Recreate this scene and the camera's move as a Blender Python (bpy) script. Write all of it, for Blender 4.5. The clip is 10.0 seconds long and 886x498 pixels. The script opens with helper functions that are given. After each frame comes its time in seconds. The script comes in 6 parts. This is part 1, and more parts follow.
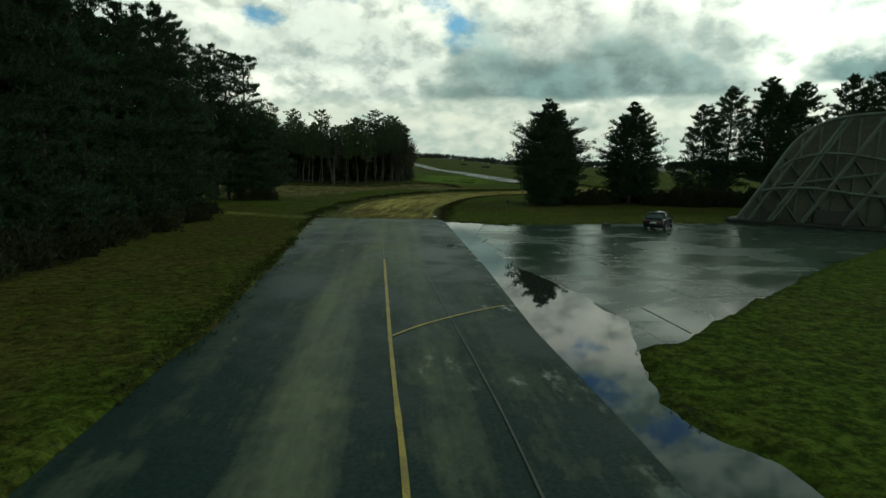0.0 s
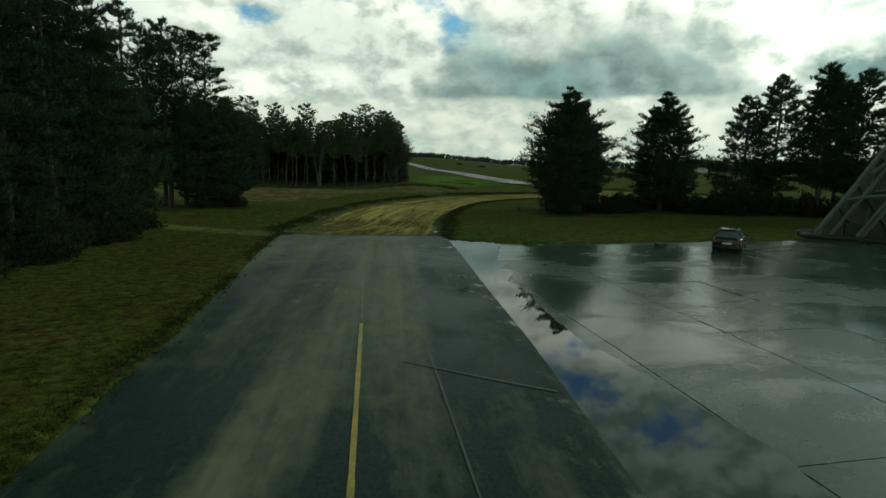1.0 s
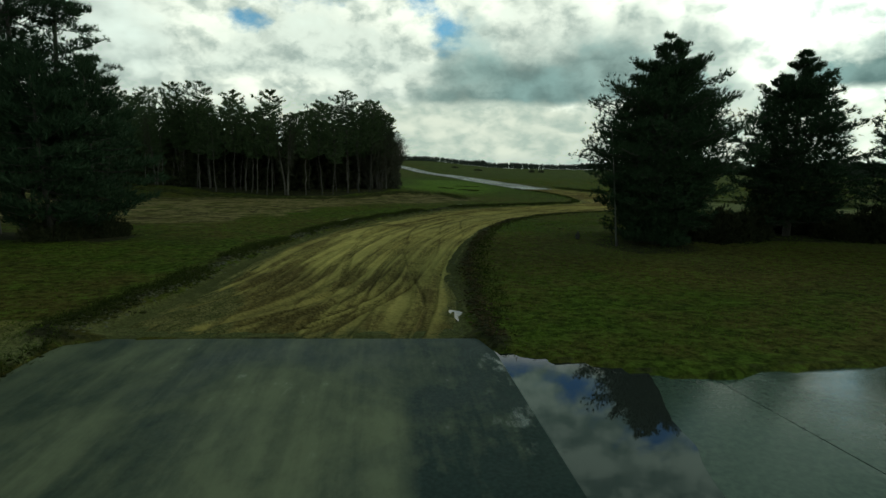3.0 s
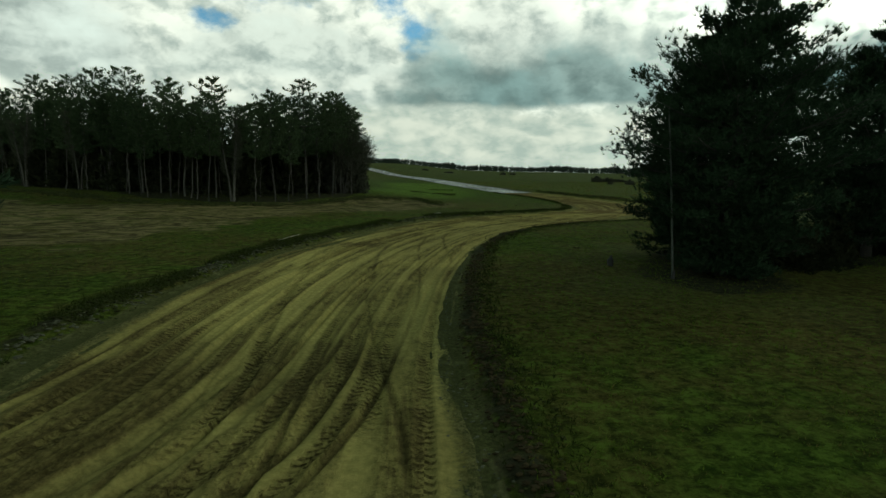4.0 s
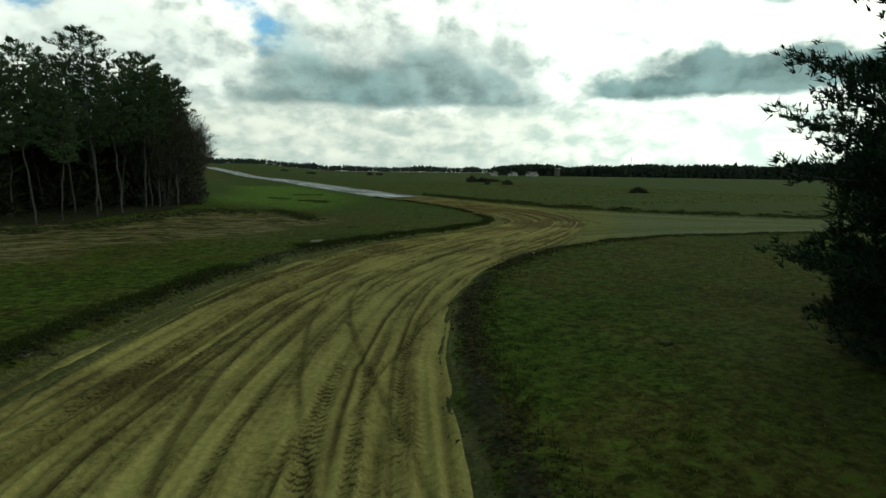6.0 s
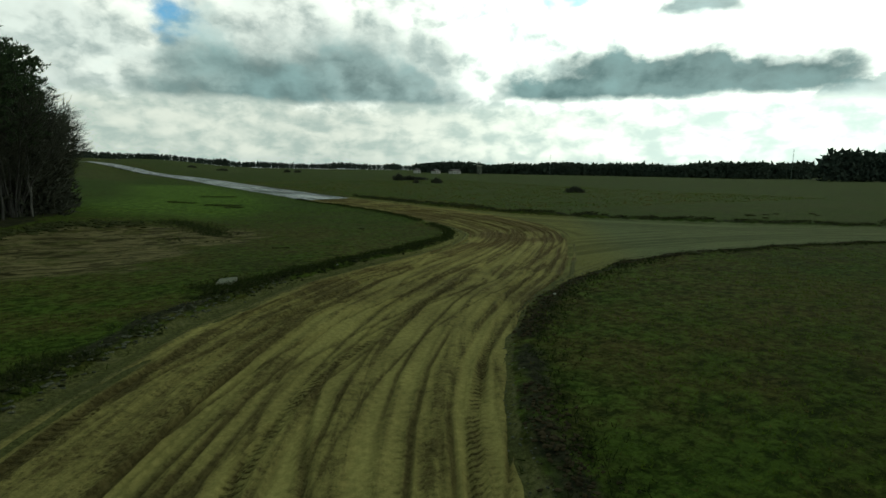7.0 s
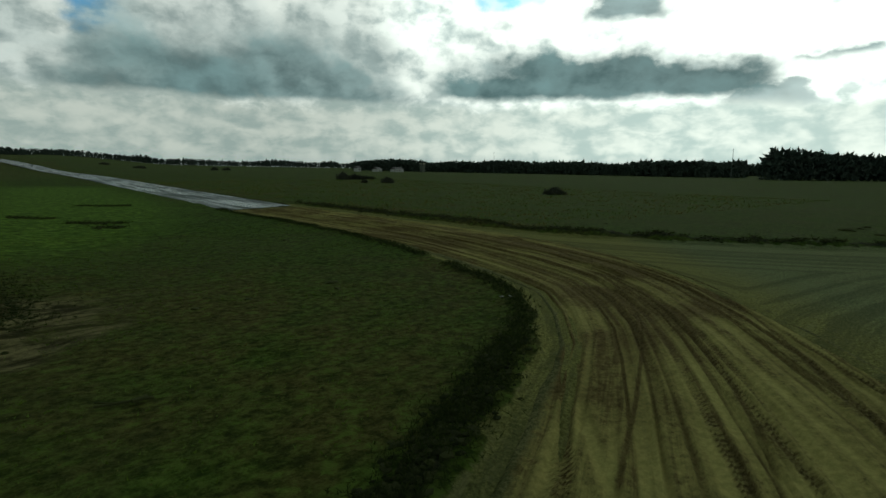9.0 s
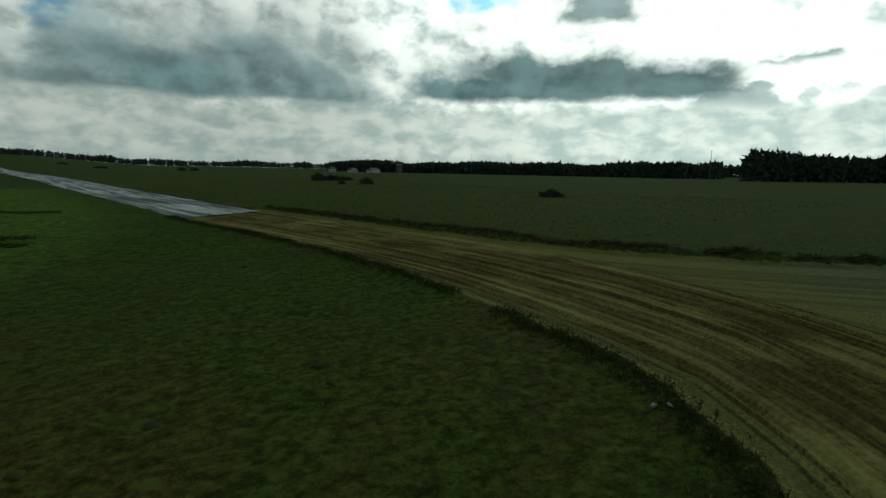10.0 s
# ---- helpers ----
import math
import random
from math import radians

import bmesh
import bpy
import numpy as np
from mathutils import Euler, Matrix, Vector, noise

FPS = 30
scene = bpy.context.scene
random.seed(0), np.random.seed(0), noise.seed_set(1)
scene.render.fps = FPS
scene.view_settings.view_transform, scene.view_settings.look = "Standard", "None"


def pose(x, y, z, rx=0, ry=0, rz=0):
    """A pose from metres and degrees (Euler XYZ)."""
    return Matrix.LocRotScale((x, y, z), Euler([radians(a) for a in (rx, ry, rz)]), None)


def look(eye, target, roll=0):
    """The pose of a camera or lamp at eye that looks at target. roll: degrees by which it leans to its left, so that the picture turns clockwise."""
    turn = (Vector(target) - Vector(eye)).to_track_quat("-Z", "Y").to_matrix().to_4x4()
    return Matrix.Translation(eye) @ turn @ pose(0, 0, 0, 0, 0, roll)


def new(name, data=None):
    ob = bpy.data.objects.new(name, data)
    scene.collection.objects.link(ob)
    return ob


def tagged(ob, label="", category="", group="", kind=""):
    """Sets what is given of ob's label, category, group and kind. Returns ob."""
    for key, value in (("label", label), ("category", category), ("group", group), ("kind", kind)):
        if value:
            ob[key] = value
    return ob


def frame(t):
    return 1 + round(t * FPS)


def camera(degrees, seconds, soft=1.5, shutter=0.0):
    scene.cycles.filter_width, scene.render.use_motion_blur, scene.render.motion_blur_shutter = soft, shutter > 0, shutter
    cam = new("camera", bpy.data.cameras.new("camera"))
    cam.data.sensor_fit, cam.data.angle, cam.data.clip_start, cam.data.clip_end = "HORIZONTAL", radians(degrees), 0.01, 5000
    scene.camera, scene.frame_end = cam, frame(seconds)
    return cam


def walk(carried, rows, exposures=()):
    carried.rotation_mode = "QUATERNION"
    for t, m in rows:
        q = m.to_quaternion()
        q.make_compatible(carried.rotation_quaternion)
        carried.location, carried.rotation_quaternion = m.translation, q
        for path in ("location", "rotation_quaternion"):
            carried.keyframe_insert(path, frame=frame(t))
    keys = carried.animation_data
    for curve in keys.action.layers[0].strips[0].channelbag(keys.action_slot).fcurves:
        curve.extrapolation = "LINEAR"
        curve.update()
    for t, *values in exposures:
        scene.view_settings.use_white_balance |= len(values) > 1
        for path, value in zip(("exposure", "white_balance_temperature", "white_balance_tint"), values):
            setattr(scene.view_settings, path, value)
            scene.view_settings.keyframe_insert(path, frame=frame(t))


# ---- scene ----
# camera and its way
cam = camera(80.2, 10.0, soft=1.5, shutter=0.0)
PATH = [
    (0, (3.159, -0.168, 4.353), (3.357, 1.797, 4.037), 1.1),
    (0.5, (3.319, 4.475, 4.448), (3.529, 6.439, 4.128), 1.2),
    (1, (3.521, 9.398, 4.461), (3.74, 11.36, 4.143), 1.2),
    (1.5, (3.667, 14.259, 4.539), (3.89, 16.221, 4.221), 1.2),
    (2, (3.949, 19.267, 4.48), (4.173, 21.229, 4.161), 1.0),
    (3.5, (4.942, 33.892, 4.161), (5.214, 35.851, 3.865), 1.0),
    (4, (5.256, 38.522, 4.126), (5.607, 40.469, 3.833), 1.0),
    (4.5, (5.547, 42.931, 4.123), (5.999, 44.858, 3.834), 1.2),
    (5, (5.98, 47.317, 4.104), (6.547, 49.214, 3.82), 0.8),
    (5.5, (6.658, 51.898, 4.059), (7.352, 53.753, 3.776), 0.6),
    (7, (9.287, 65.355, 4.409), (10.379, 67.005, 4.116), 0.8),
    (7.5, (10.684, 70.0, 4.465), (11.865, 71.586, 4.171), 0.8),
    (8, (12.357, 74.602, 4.474), (13.582, 76.155, 4.179), 0.8),
    (8.5, (14.212, 78.995, 4.45), (15.466, 80.524, 4.153), 0.8),
    (9, (16.137, 83.241, 4.454), (17.414, 84.751, 4.157), 0.9),
    (9.5, (18.139, 87.353, 4.363), (19.451, 88.833, 4.066), 1.0),
    (10, (20.215, 91.461, 4.273), (21.563, 92.91, 3.981), 1.0),
]
walk(cam, [(t, look(eye, target, roll)) for t, eye, target, roll in PATH],
     [(0.0, -0.70, 6350, -8), (3.5, -0.74, 6250, -8), (4.5, -0.82, 6250, -7), (5.0, -0.62, 6250, -6), (5.5, -0.52, 6200, -5), (7.5, -0.84, 6050, -4), (10.0, -1.36, 5850, -5)])

# ---- sky, sun and light ----
def tree(nt):
    nt.nodes.clear()
    return nt


class Nodes:
    """Short writing of a node tree."""

    def __init__(self, nt):
        self.nt = nt

    def add(self, kind, **sets):
        n = self.nt.nodes.new(kind)
        for key, value in sets.items():
            if key in n.inputs:
                n.inputs[key].default_value = value
        return n

    def link(self, a, b):
        self.nt.links.new(a, b)

    def put(self, socket, value):
        if isinstance(value, bpy.types.NodeSocket):
            self.link(value, socket)
        else:
            socket.default_value = value

    def math(self, op, a, b=0.0, c=None, clamp=False):
        n = self.nt.nodes.new("ShaderNodeMath")
        n.operation, n.use_clamp = op, clamp
        self.put(n.inputs[0], a)
        self.put(n.inputs[1], b)
        if c is not None:
            self.put(n.inputs[2], c)
        return n.outputs[0]

    def vec(self, op, a, b=(0, 0, 0)):
        n = self.nt.nodes.new("ShaderNodeVectorMath")
        n.operation = op
        self.put(n.inputs[0], a)
        self.put(n.inputs[1], b)
        return n.outputs["Value"] if op in ("LENGTH", "DOT_PRODUCT") else n.outputs[0]

    def ramp(self, value, lo, hi, to0=0.0, to1=1.0, smooth=True):
        n = self.nt.nodes.new("ShaderNodeMapRange")
        n.interpolation_type = "SMOOTHSTEP" if smooth else "LINEAR"
        self.put(n.inputs["Value"], value)
        for key, v in (("From Min", lo), ("From Max", hi), ("To Min", to0), ("To Max", to1)):
            n.inputs[key].default_value = v
        return n.outputs["Result"]

    def mix(self, f, a, b, mode="MIX"):
        n = self.nt.nodes.new("ShaderNodeMix")
        n.data_type, n.blend_type = "RGBA", mode
        self.put(n.inputs[0], f)
        for s, v in ((n.inputs[6], a), (n.inputs[7], b)):
            self.put(s, v if isinstance(v, bpy.types.NodeSocket) else (*v, 1.0))
        return n.outputs[2]

    def noise(self, vector, scale, detail=4.0, rough=0.55, distort=0.0):
        n = self.nt.nodes.new("ShaderNodeTexNoise")
        n.inputs["Scale"].default_value = scale
        n.inputs["Detail"].default_value = detail
        n.inputs["Roughness"].default_value = rough
        n.inputs["Distortion"].default_value = distort
        if vector is not None:
            self.link(vector, n.inputs["Vector"])
        return n.outputs["Fac"], n.outputs["Color"]

    def attr(self, name):
        n = self.nt.nodes.new("ShaderNodeAttribute")
        n.attribute_name = name
        return n.outputs["Fac"]

    def join(self, x, y, z=0.0):
        n = self.nt.nodes.new("ShaderNodeCombineXYZ")
        for s, v in zip(n.inputs, (x, y, z)):
            self.put(s, v)
        return n.outputs[0]


SUN_AZ, SUN_EL = 64.0, 30.0
world = bpy.data.worlds.new("sky")
scene.world = world
world.use_nodes = True
w = Nodes(tree(world.node_tree))
sky = w.nt.nodes.new("ShaderNodeTexSky")
sky.sky_type = "NISHITA"
sky.sun_disc = False
sky.sun_elevation, sky.sun_rotation = radians(SUN_EL), radians(SUN_AZ)
sky.air_density, sky.dust_density, sky.ozone_density = 1.0, 0.6, 2.0
way = w.nt.nodes.new("ShaderNodeTexCoord").outputs["Generated"]
split = w.nt.nodes.new("ShaderNodeSeparateXYZ")
w.link(way, split.inputs[0])
bearing = w.math("MULTIPLY", w.math("ARCTAN2", split.outputs[0], split.outputs[1]), 57.296)
az = w.math("ADD", w.math("MULTIPLY", bearing, 0.868), -1.6)
el = w.math("MULTIPLY", w.math("ARCSINE", split.outputs[2]), 57.296 * 0.84)
el = w.math("ADD", el, w.ramp(bearing, -34, 4, 0.75, 0.0))
flat = w.join(az, w.math("MULTIPLY", el, 1.5), 0.0)
_, warp_big = w.noise(flat, 0.16, 3, 0.5)
_, warp_fine = w.noise(flat, 0.55, 5, 0.55)
warped = w.vec("ADD", w.join(az, el), w.vec("MULTIPLY", w.vec("SUBTRACT", warp_big, (0.5, 0.5, 0.5)), (5.0, 2.2, 0.0)))
warped = w.vec("ADD", warped, w.vec("MULTIPLY", w.vec("SUBTRACT", warp_fine, (0.5, 0.5, 0.5)), (2.6, 1.7, 0.0)))
spread_out = w.nt.nodes.new("ShaderNodeSeparateXYZ")
w.link(warped, spread_out.inputs[0])
waz, wel = spread_out.outputs[0], spread_out.outputs[1]
detail, _ = w.noise(flat, 0.20, 6, 0.5, 0.1)


def billows(scale, shift, reach):
    """Rounded heaps of vapour, lit from above and from the sun's side: -0.5 to 0.5."""
    here = w.vec("ADD", flat, w.vec("MULTIPLY", w.vec("SUBTRACT", warp_fine, (0.5, 0.5, 0.5)), (1.6, 1.6, 0.0)))
    tones = []
    for spot in (here, w.vec("ADD", here, shift)):
        v = w.nt.nodes.new("ShaderNodeTexVoronoi")
        v.voronoi_dimensions, v.feature, v.normalize = "2D", "SMOOTH_F1", True
        for key, value in (("Scale", scale), ("Detail", 4.0), ("Roughness", 0.52), ("Lacunarity", 2.2), ("Smoothness", 0.50)):
            v.inputs[key].default_value = value
        w.link(spot, v.inputs["Vector"])
        tones.append(v.outputs["Distance"])
    return w.ramp(w.math("SUBTRACT", tones[1], tones[0]), -reach, reach, -0.5, 0.5, smooth=False)


rounded = billows(0.22, (0.8, 1.3, 0.0), 0.20)
fluff, _ = w.noise(flat, 0.17, 6, 0.52, 0.0)
fluff_up, _ = w.noise(w.vec("ADD", flat, (0.8, 1.4, 0.0)), 0.17, 6, 0.52, 0.0)
relief = w.math("ADD", w.math("MULTIPLY", rounded, 1.15), w.ramp(w.math("SUBTRACT", fluff, fluff_up), -0.14, 0.14, -0.30, 0.30, smooth=False))
streak, _ = w.noise(w.join(w.math("MULTIPLY", az, 0.34), w.math("MULTIPLY", el, 0.80)), 1.0, 6, 0.58, 0.35)


def lump(a, e, ra, re, soft=0.6):
    """A soft patch about the direction (azimuth a, elevation e), in degrees."""
    d = w.vec("LENGTH", w.vec("MULTIPLY", w.vec("SUBTRACT", warped, (a, e, 0)), (1 / ra, 1 / re, 0)))
    return w.ramp(d, 1.0, 1.0 - soft)


def heap_up(spots):
    total = None
    for spot in spots:
        one = lump(*spot)
        total = one if total is None else w.math("MAXIMUM", total, one)
    return total


def bank_over(under, a0, a1, base, top, shade, much, fade=2.5, foot=0.7, ends=3.0):
    """A shaded cloud bank between two azimuths: flat base, billowing top that fades into the light."""
    dx = w.math("MULTIPLY", w.math("SUBTRACT", waz, (a0 + a1) / 2), 2 / (a1 - a0))
    lump_up = w.math("ADD", w.math("ADD", wel, w.math("MULTIPLY", relief, -0.9)), w.math("MULTIPLY", w.math("MULTIPLY", dx, dx), 0.55 * (top - base)))
    lump_up = w.math("ADD", lump_up, w.ramp(fluff, 0.3, 0.7, 1.1, -1.1, smooth=False))
    level = w.math("SUBTRACT", w.math("ADD", el, w.math("MULTIPLY", wel, 0.55)), w.math("MULTIPLY", el, 0.55))
    f = w.math("MULTIPLY", w.ramp(level, base - foot * 0.4, base + foot * 0.6), w.ramp(lump_up, top + fade * 0.5, top - fade * 0.5))
    f = w.math("MULTIPLY", f, w.math("MULTIPLY", w.ramp(waz, a0 - ends * 0.5, a0 + ends * 0.5), w.ramp(waz, a1 + ends * 0.5, a1 - ends * 0.5)))
    tone = w.math("ADD", 1.0, w.math("ADD", w.math("MULTIPLY", relief, 0.36), w.ramp(detail, 0.35, 0.65, -0.20, 0.24, smooth=False)))
    return w.mix(w.math("MULTIPLY", f, much), under, w.mix(1.0, shade, w.join(tone, tone, tone), "MULTIPLY"))


BLUE = [(-9, 14.8, 8.0, 3.6, 0.9), (1.5, 15.2, 6.0, 2.8, 0.9), (5.3, 11.4, 4.6, 3.6, 0.9), (-12.5, 12.0, 4.0, 1.8, 0.8), (17, 16.0, 4.0, 1.6, 0.8),
        (38.5, 14.4, 4.8, 1.9, 0.6), (2.0, 13.6, 2.5, 2.0, 0.8)]
BLUE_HIGH = [(-8, 21, 8, 4), (6, 25, 5, 4), (12.5, 16.9, 7.0, 2.8, 0.9), (18.5, 18.8, 7.5, 3.0, 0.9), (25.5, 21.6, 8.0, 2.8, 0.9), (-20, 26, 8, 4)]
ragged_air, _ = w.noise(flat, 0.42, 6, 0.6, 0.3)
torn = w.ramp(w.math("ADD", w.math("MULTIPLY", fluff, 0.55), w.math("MULTIPLY", ragged_air, 0.45)), 0.34, 0.66, 0.0, 1.0, smooth=False)
blue = w.ramp(w.math("SUBTRACT", heap_up(BLUE), torn), -0.12, 0.85)
blue_high = w.ramp(w.math("SUBTRACT", heap_up(BLUE_HIGH), torn), -0.22, 0.55)
clear = w.mix(1.0, sky.outputs[0], (0.066, 0.108, 0.120), "MULTIPLY")
WHITE, CREAM, MILK = (1.18, 1.125, 1.01), (0.50, 0.54, 0.505), (0.66, 0.71, 0.68)
SLATE, TEAL, SHADOW = (0.36, 0.47, 0.465), (0.215, 0.315, 0.31), (0.185, 0.295, 0.295)
glow = w.math("ADD", w.math("MULTIPLY", relief, 0.85), w.ramp(detail, 0.32, 0.68, -0.30, 0.40, smooth=False))
glow = w.math("ADD", glow, w.math("ADD", w.ramp(el, 6.0, 13.0, 0.48, 0.70), w.ramp(waz, 28, 56, 0.0, 0.32)))
colour = w.mix(w.ramp(glow, 0.0, 1.0), CREAM, WHITE)
colour = w.mix(w.math("MULTIPLY", blue, w.ramp(glow, 1.15, 0.65, 0.55, 1.0)), colour, clear)
sunward = w.ramp(waz, 8, 58, 1.12, 2.05)
sunward = w.math("ADD", sunward, w.math("MULTIPLY", lump(31.5, 12.6, 6.0, 4.0, 0.9), 0.35))
colour = w.mix(1.0, colour, w.join(sunward, sunward, sunward), "MULTIPLY")
for spot in ((-16, 2.5, 7.5, 13, (0.50, 0.57, 0.55), 0.45, 3.0, 1.5, 4.0), (-44, -17, 6.5, 15, MILK, 0.72, 5.0, 3.0, 8.0), (17.5, 30, 8.5, 14.0, SLATE, 0.16, 3.0, 2.0, 5.0), (2.8, 10, 7.5, 13.0, SLATE, 0.62, 3.0, 2.0, 3.0), (9, 18, 9.5, 15, MILK, 0.35, 3.0, 3.0, 4.0), (-8, 1.5, 5.2, 7.0, MILK, 0.6, 3.0, 1.0, 4.0),
             (1.5, 17, 5.5, 9.8, TEAL, 0.85, 4.0, 0.9, 3.5), (9, 29, 5.5, 11.2, (0.25, 0.35, 0.345), 0.90, 4.6, 0.9, 5.0), (45, 53, 12.3, 14.6, SLATE, 0.9, 1.2, 0.8, 2.0), (57, 64, 4.9, 6.0, SLATE, 0.75, 0.8, 0.6, 2.5),
             (32.5, 61, 6.1, 10.0, SHADOW, 0.95, 2.3, 0.9, 4.0), (61.5, 66.5, 8.2, 9.6, SLATE, 0.85, 1.0, 0.8, 2.0), (67, 75, 10.3, 12, SLATE, 0.7, 1.2, 1.0, 2.0), (69, 73, 5.4, 6.2, SLATE, 0.6, 0.8, 0.5, 2.0),
             (80, 96, 7, 12, SLATE, 0.8, 2.0, 1.0, 4.0), (-90, -50, 5.0, 13, TEAL, 0.8, 3.0, 1.0, 8.0)):
    colour = bank_over(colour, *spot)
low = w.mix(w.ramp(w.math("ADD", streak, w.math("MULTIPLY", relief, 0.30)), 0.24, 0.76), (0.62, 0.685, 0.62), (1.06, 1.03, 0.90))
haze = w.ramp(waz, 14, 58, 0.90, 1.60)
low = w.mix(1.0, low, w.join(haze, haze, haze), "MULTIPLY")
colour = w.mix(w.ramp(w.math("ADD", el, w.math("MULTIPLY", relief, 0.7)), 6.1, 4.9), colour, low)
deep_blue = w.mix(1.0, sky.outputs[0], (0.040, 0.068, 0.102), "MULTIPLY")
puffs = w.math("ADD", w.math("MULTIPLY", relief, 0.8), w.ramp(detail, 0.32, 0.68, 0.15, 0.85, smooth=False))
upper = w.mix(w.ramp(puffs, 0.0, 1.0), (0.29, 0.41, 0.37), (0.73, 0.88, 0.77))
colour = w.mix(w.ramp(el, 15.5, 18.5), colour, w.mix(blue_high, upper, deep_blue))
colour = w.mix(w.ramp(el, 30, 52), colour, (0.070, 0.088, 0.088))
colour = w.mix(w.ramp(el, 1.6, 0.0, 0.0, 0.45), colour, (0.50, 0.57, 0.55))
back = w.add("ShaderNodeBackground", Strength=1.42)
w.link(colour, back.inputs["Color"])
w.link(back.outputs[0], w.nt.nodes.new("ShaderNodeOutputWorld").inputs[0])

lamp = bpy.data.lights.new("sun", "SUN")
lamp.energy, lamp.angle, lamp.color = 1.1, radians(11), (1.0, 0.95, 0.86)
sun = new("sun", lamp)
sa, se = radians(SUN_AZ), radians(SUN_EL)
sun.matrix_world = look((80, 60, 80), (80 - math.sin(sa) * math.cos(se), 60 - math.cos(sa) * math.cos(se), 80 - math.sin(se)))


# ---- materials ----
def material(name):
    m = bpy.data.materials.new(name)
    m.use_nodes = True
    n = Nodes(tree(m.node_tree))
    shader = n.nt.nodes.new("ShaderNodeBsdfPrincipled")
    n.link(shader.outputs[0], n.nt.nodes.new("ShaderNodeOutputMaterial").inputs[0])
    place = n.nt.nodes.new("ShaderNodeTexCoord").outputs["Object"]
    return m, n, shader, place


def bump(n, shader, height, strength=0.5, distance=0.05):
    b = n.add("ShaderNodeBump", Strength=strength, Distance=distance)
    n.put(b.inputs["Height"], height)
    n.link(b.outputs[0], shader.inputs["Normal"])


def plain(name, colour, rough=0.6, metal=0.0, vary=0.25, scale=6.0, relief=0.2):
    """Paint, metal, stone and such: one colour with two scales of wear."""
    m, n, s, place = material(name)
    big, _ = n.noise(place, scale * 0.25, 5, 0.6)
    fine, _ = n.noise(place, scale * 4, 4, 0.6)
    both = n.math("ADD", n.math("MULTIPLY", big, 0.6), n.math("MULTIPLY", fine, 0.4))
    dark = tuple(c * (1 - vary) for c in colour)
    pale = tuple(min(1, c * (1 + vary)) for c in colour)
    n.link(n.mix(n.ramp(both, 0.35, 0.65), dark, pale), s.inputs["Base Color"])
    n.link(n.ramp(both, 0.3, 0.7, max(0.02, rough - 0.12), min(1, rough + 0.12)), s.inputs["Roughness"])
    s.inputs["Metallic"].default_value = metal
    bump(n, s, fine, relief, 0.02)
    return m


def island_mat(name, a, b, rough=0.75, spec=0.25, through_light=0.0):
    """Leaves, needles, twigs: each piece a little different, thin ones letting light through."""
    m, n, s, place = material(name)
    geo = n.nt.nodes.new("ShaderNodeNewGeometry")
    info = n.nt.nodes.new("ShaderNodeObjectInfo")
    patch, _ = n.noise(place, 0.8, 3)
    f = n.math("ADD", n.math("MULTIPLY", geo.outputs["Random Per Island"], 0.6), n.math("MULTIPLY", patch, 0.5))
    f = n.math("ADD", f, n.math("MULTIPLY", n.math("SUBTRACT", info.outputs["Random"], 0.5), 0.35), clamp=True)
    tint = n.mix(f, a, b)
    n.link(tint, s.inputs["Base Color"])
    s.inputs["Roughness"].default_value = rough
    s.inputs["Specular IOR Level"].default_value = spec
    if through_light:
        leaf = n.nt.nodes.new("ShaderNodeBsdfTranslucent")
        n.link(tint, leaf.inputs["Color"])
        both = n.nt.nodes.new("ShaderNodeMixShader")
        both.inputs[0].default_value = through_light
        out = [k for k in n.nt.nodes if k.bl_idname == "ShaderNodeOutputMaterial"][0]
        n.link(s.outputs[0], both.inputs[1])
        n.link(leaf.outputs[0], both.inputs[2])
        n.link(both.outputs[0], out.inputs[0])
    return m


def grass_colours(n, place):
    """Moss, turf and withered grass in patches."""
    big, _ = n.noise(place, 0.055, 5, 0.6)
    mid, _ = n.noise(place, 0.5, 6, 0.65)
    fine, _ = n.noise(place, 5.0, 6, 0.7)
    green = n.mix(n.ramp(fine, 0.3, 0.7), (0.016, 0.029, 0.004), (0.059, 0.089, 0.013))
    dry = n.mix(n.ramp(fine, 0.3, 0.7), (0.034, 0.030, 0.008), (0.090, 0.078, 0.022))
    wither = n.math("ADD", n.math("MULTIPLY", big, 0.55), n.math("MULTIPLY", mid, 0.45))
    wither = n.math("ADD", wither, n.math("MULTIPLY", n.attr("dry"), 0.16))
    return n.mix(n.ramp(wither, 0.40, 0.61), green, dry), mid, fine, big


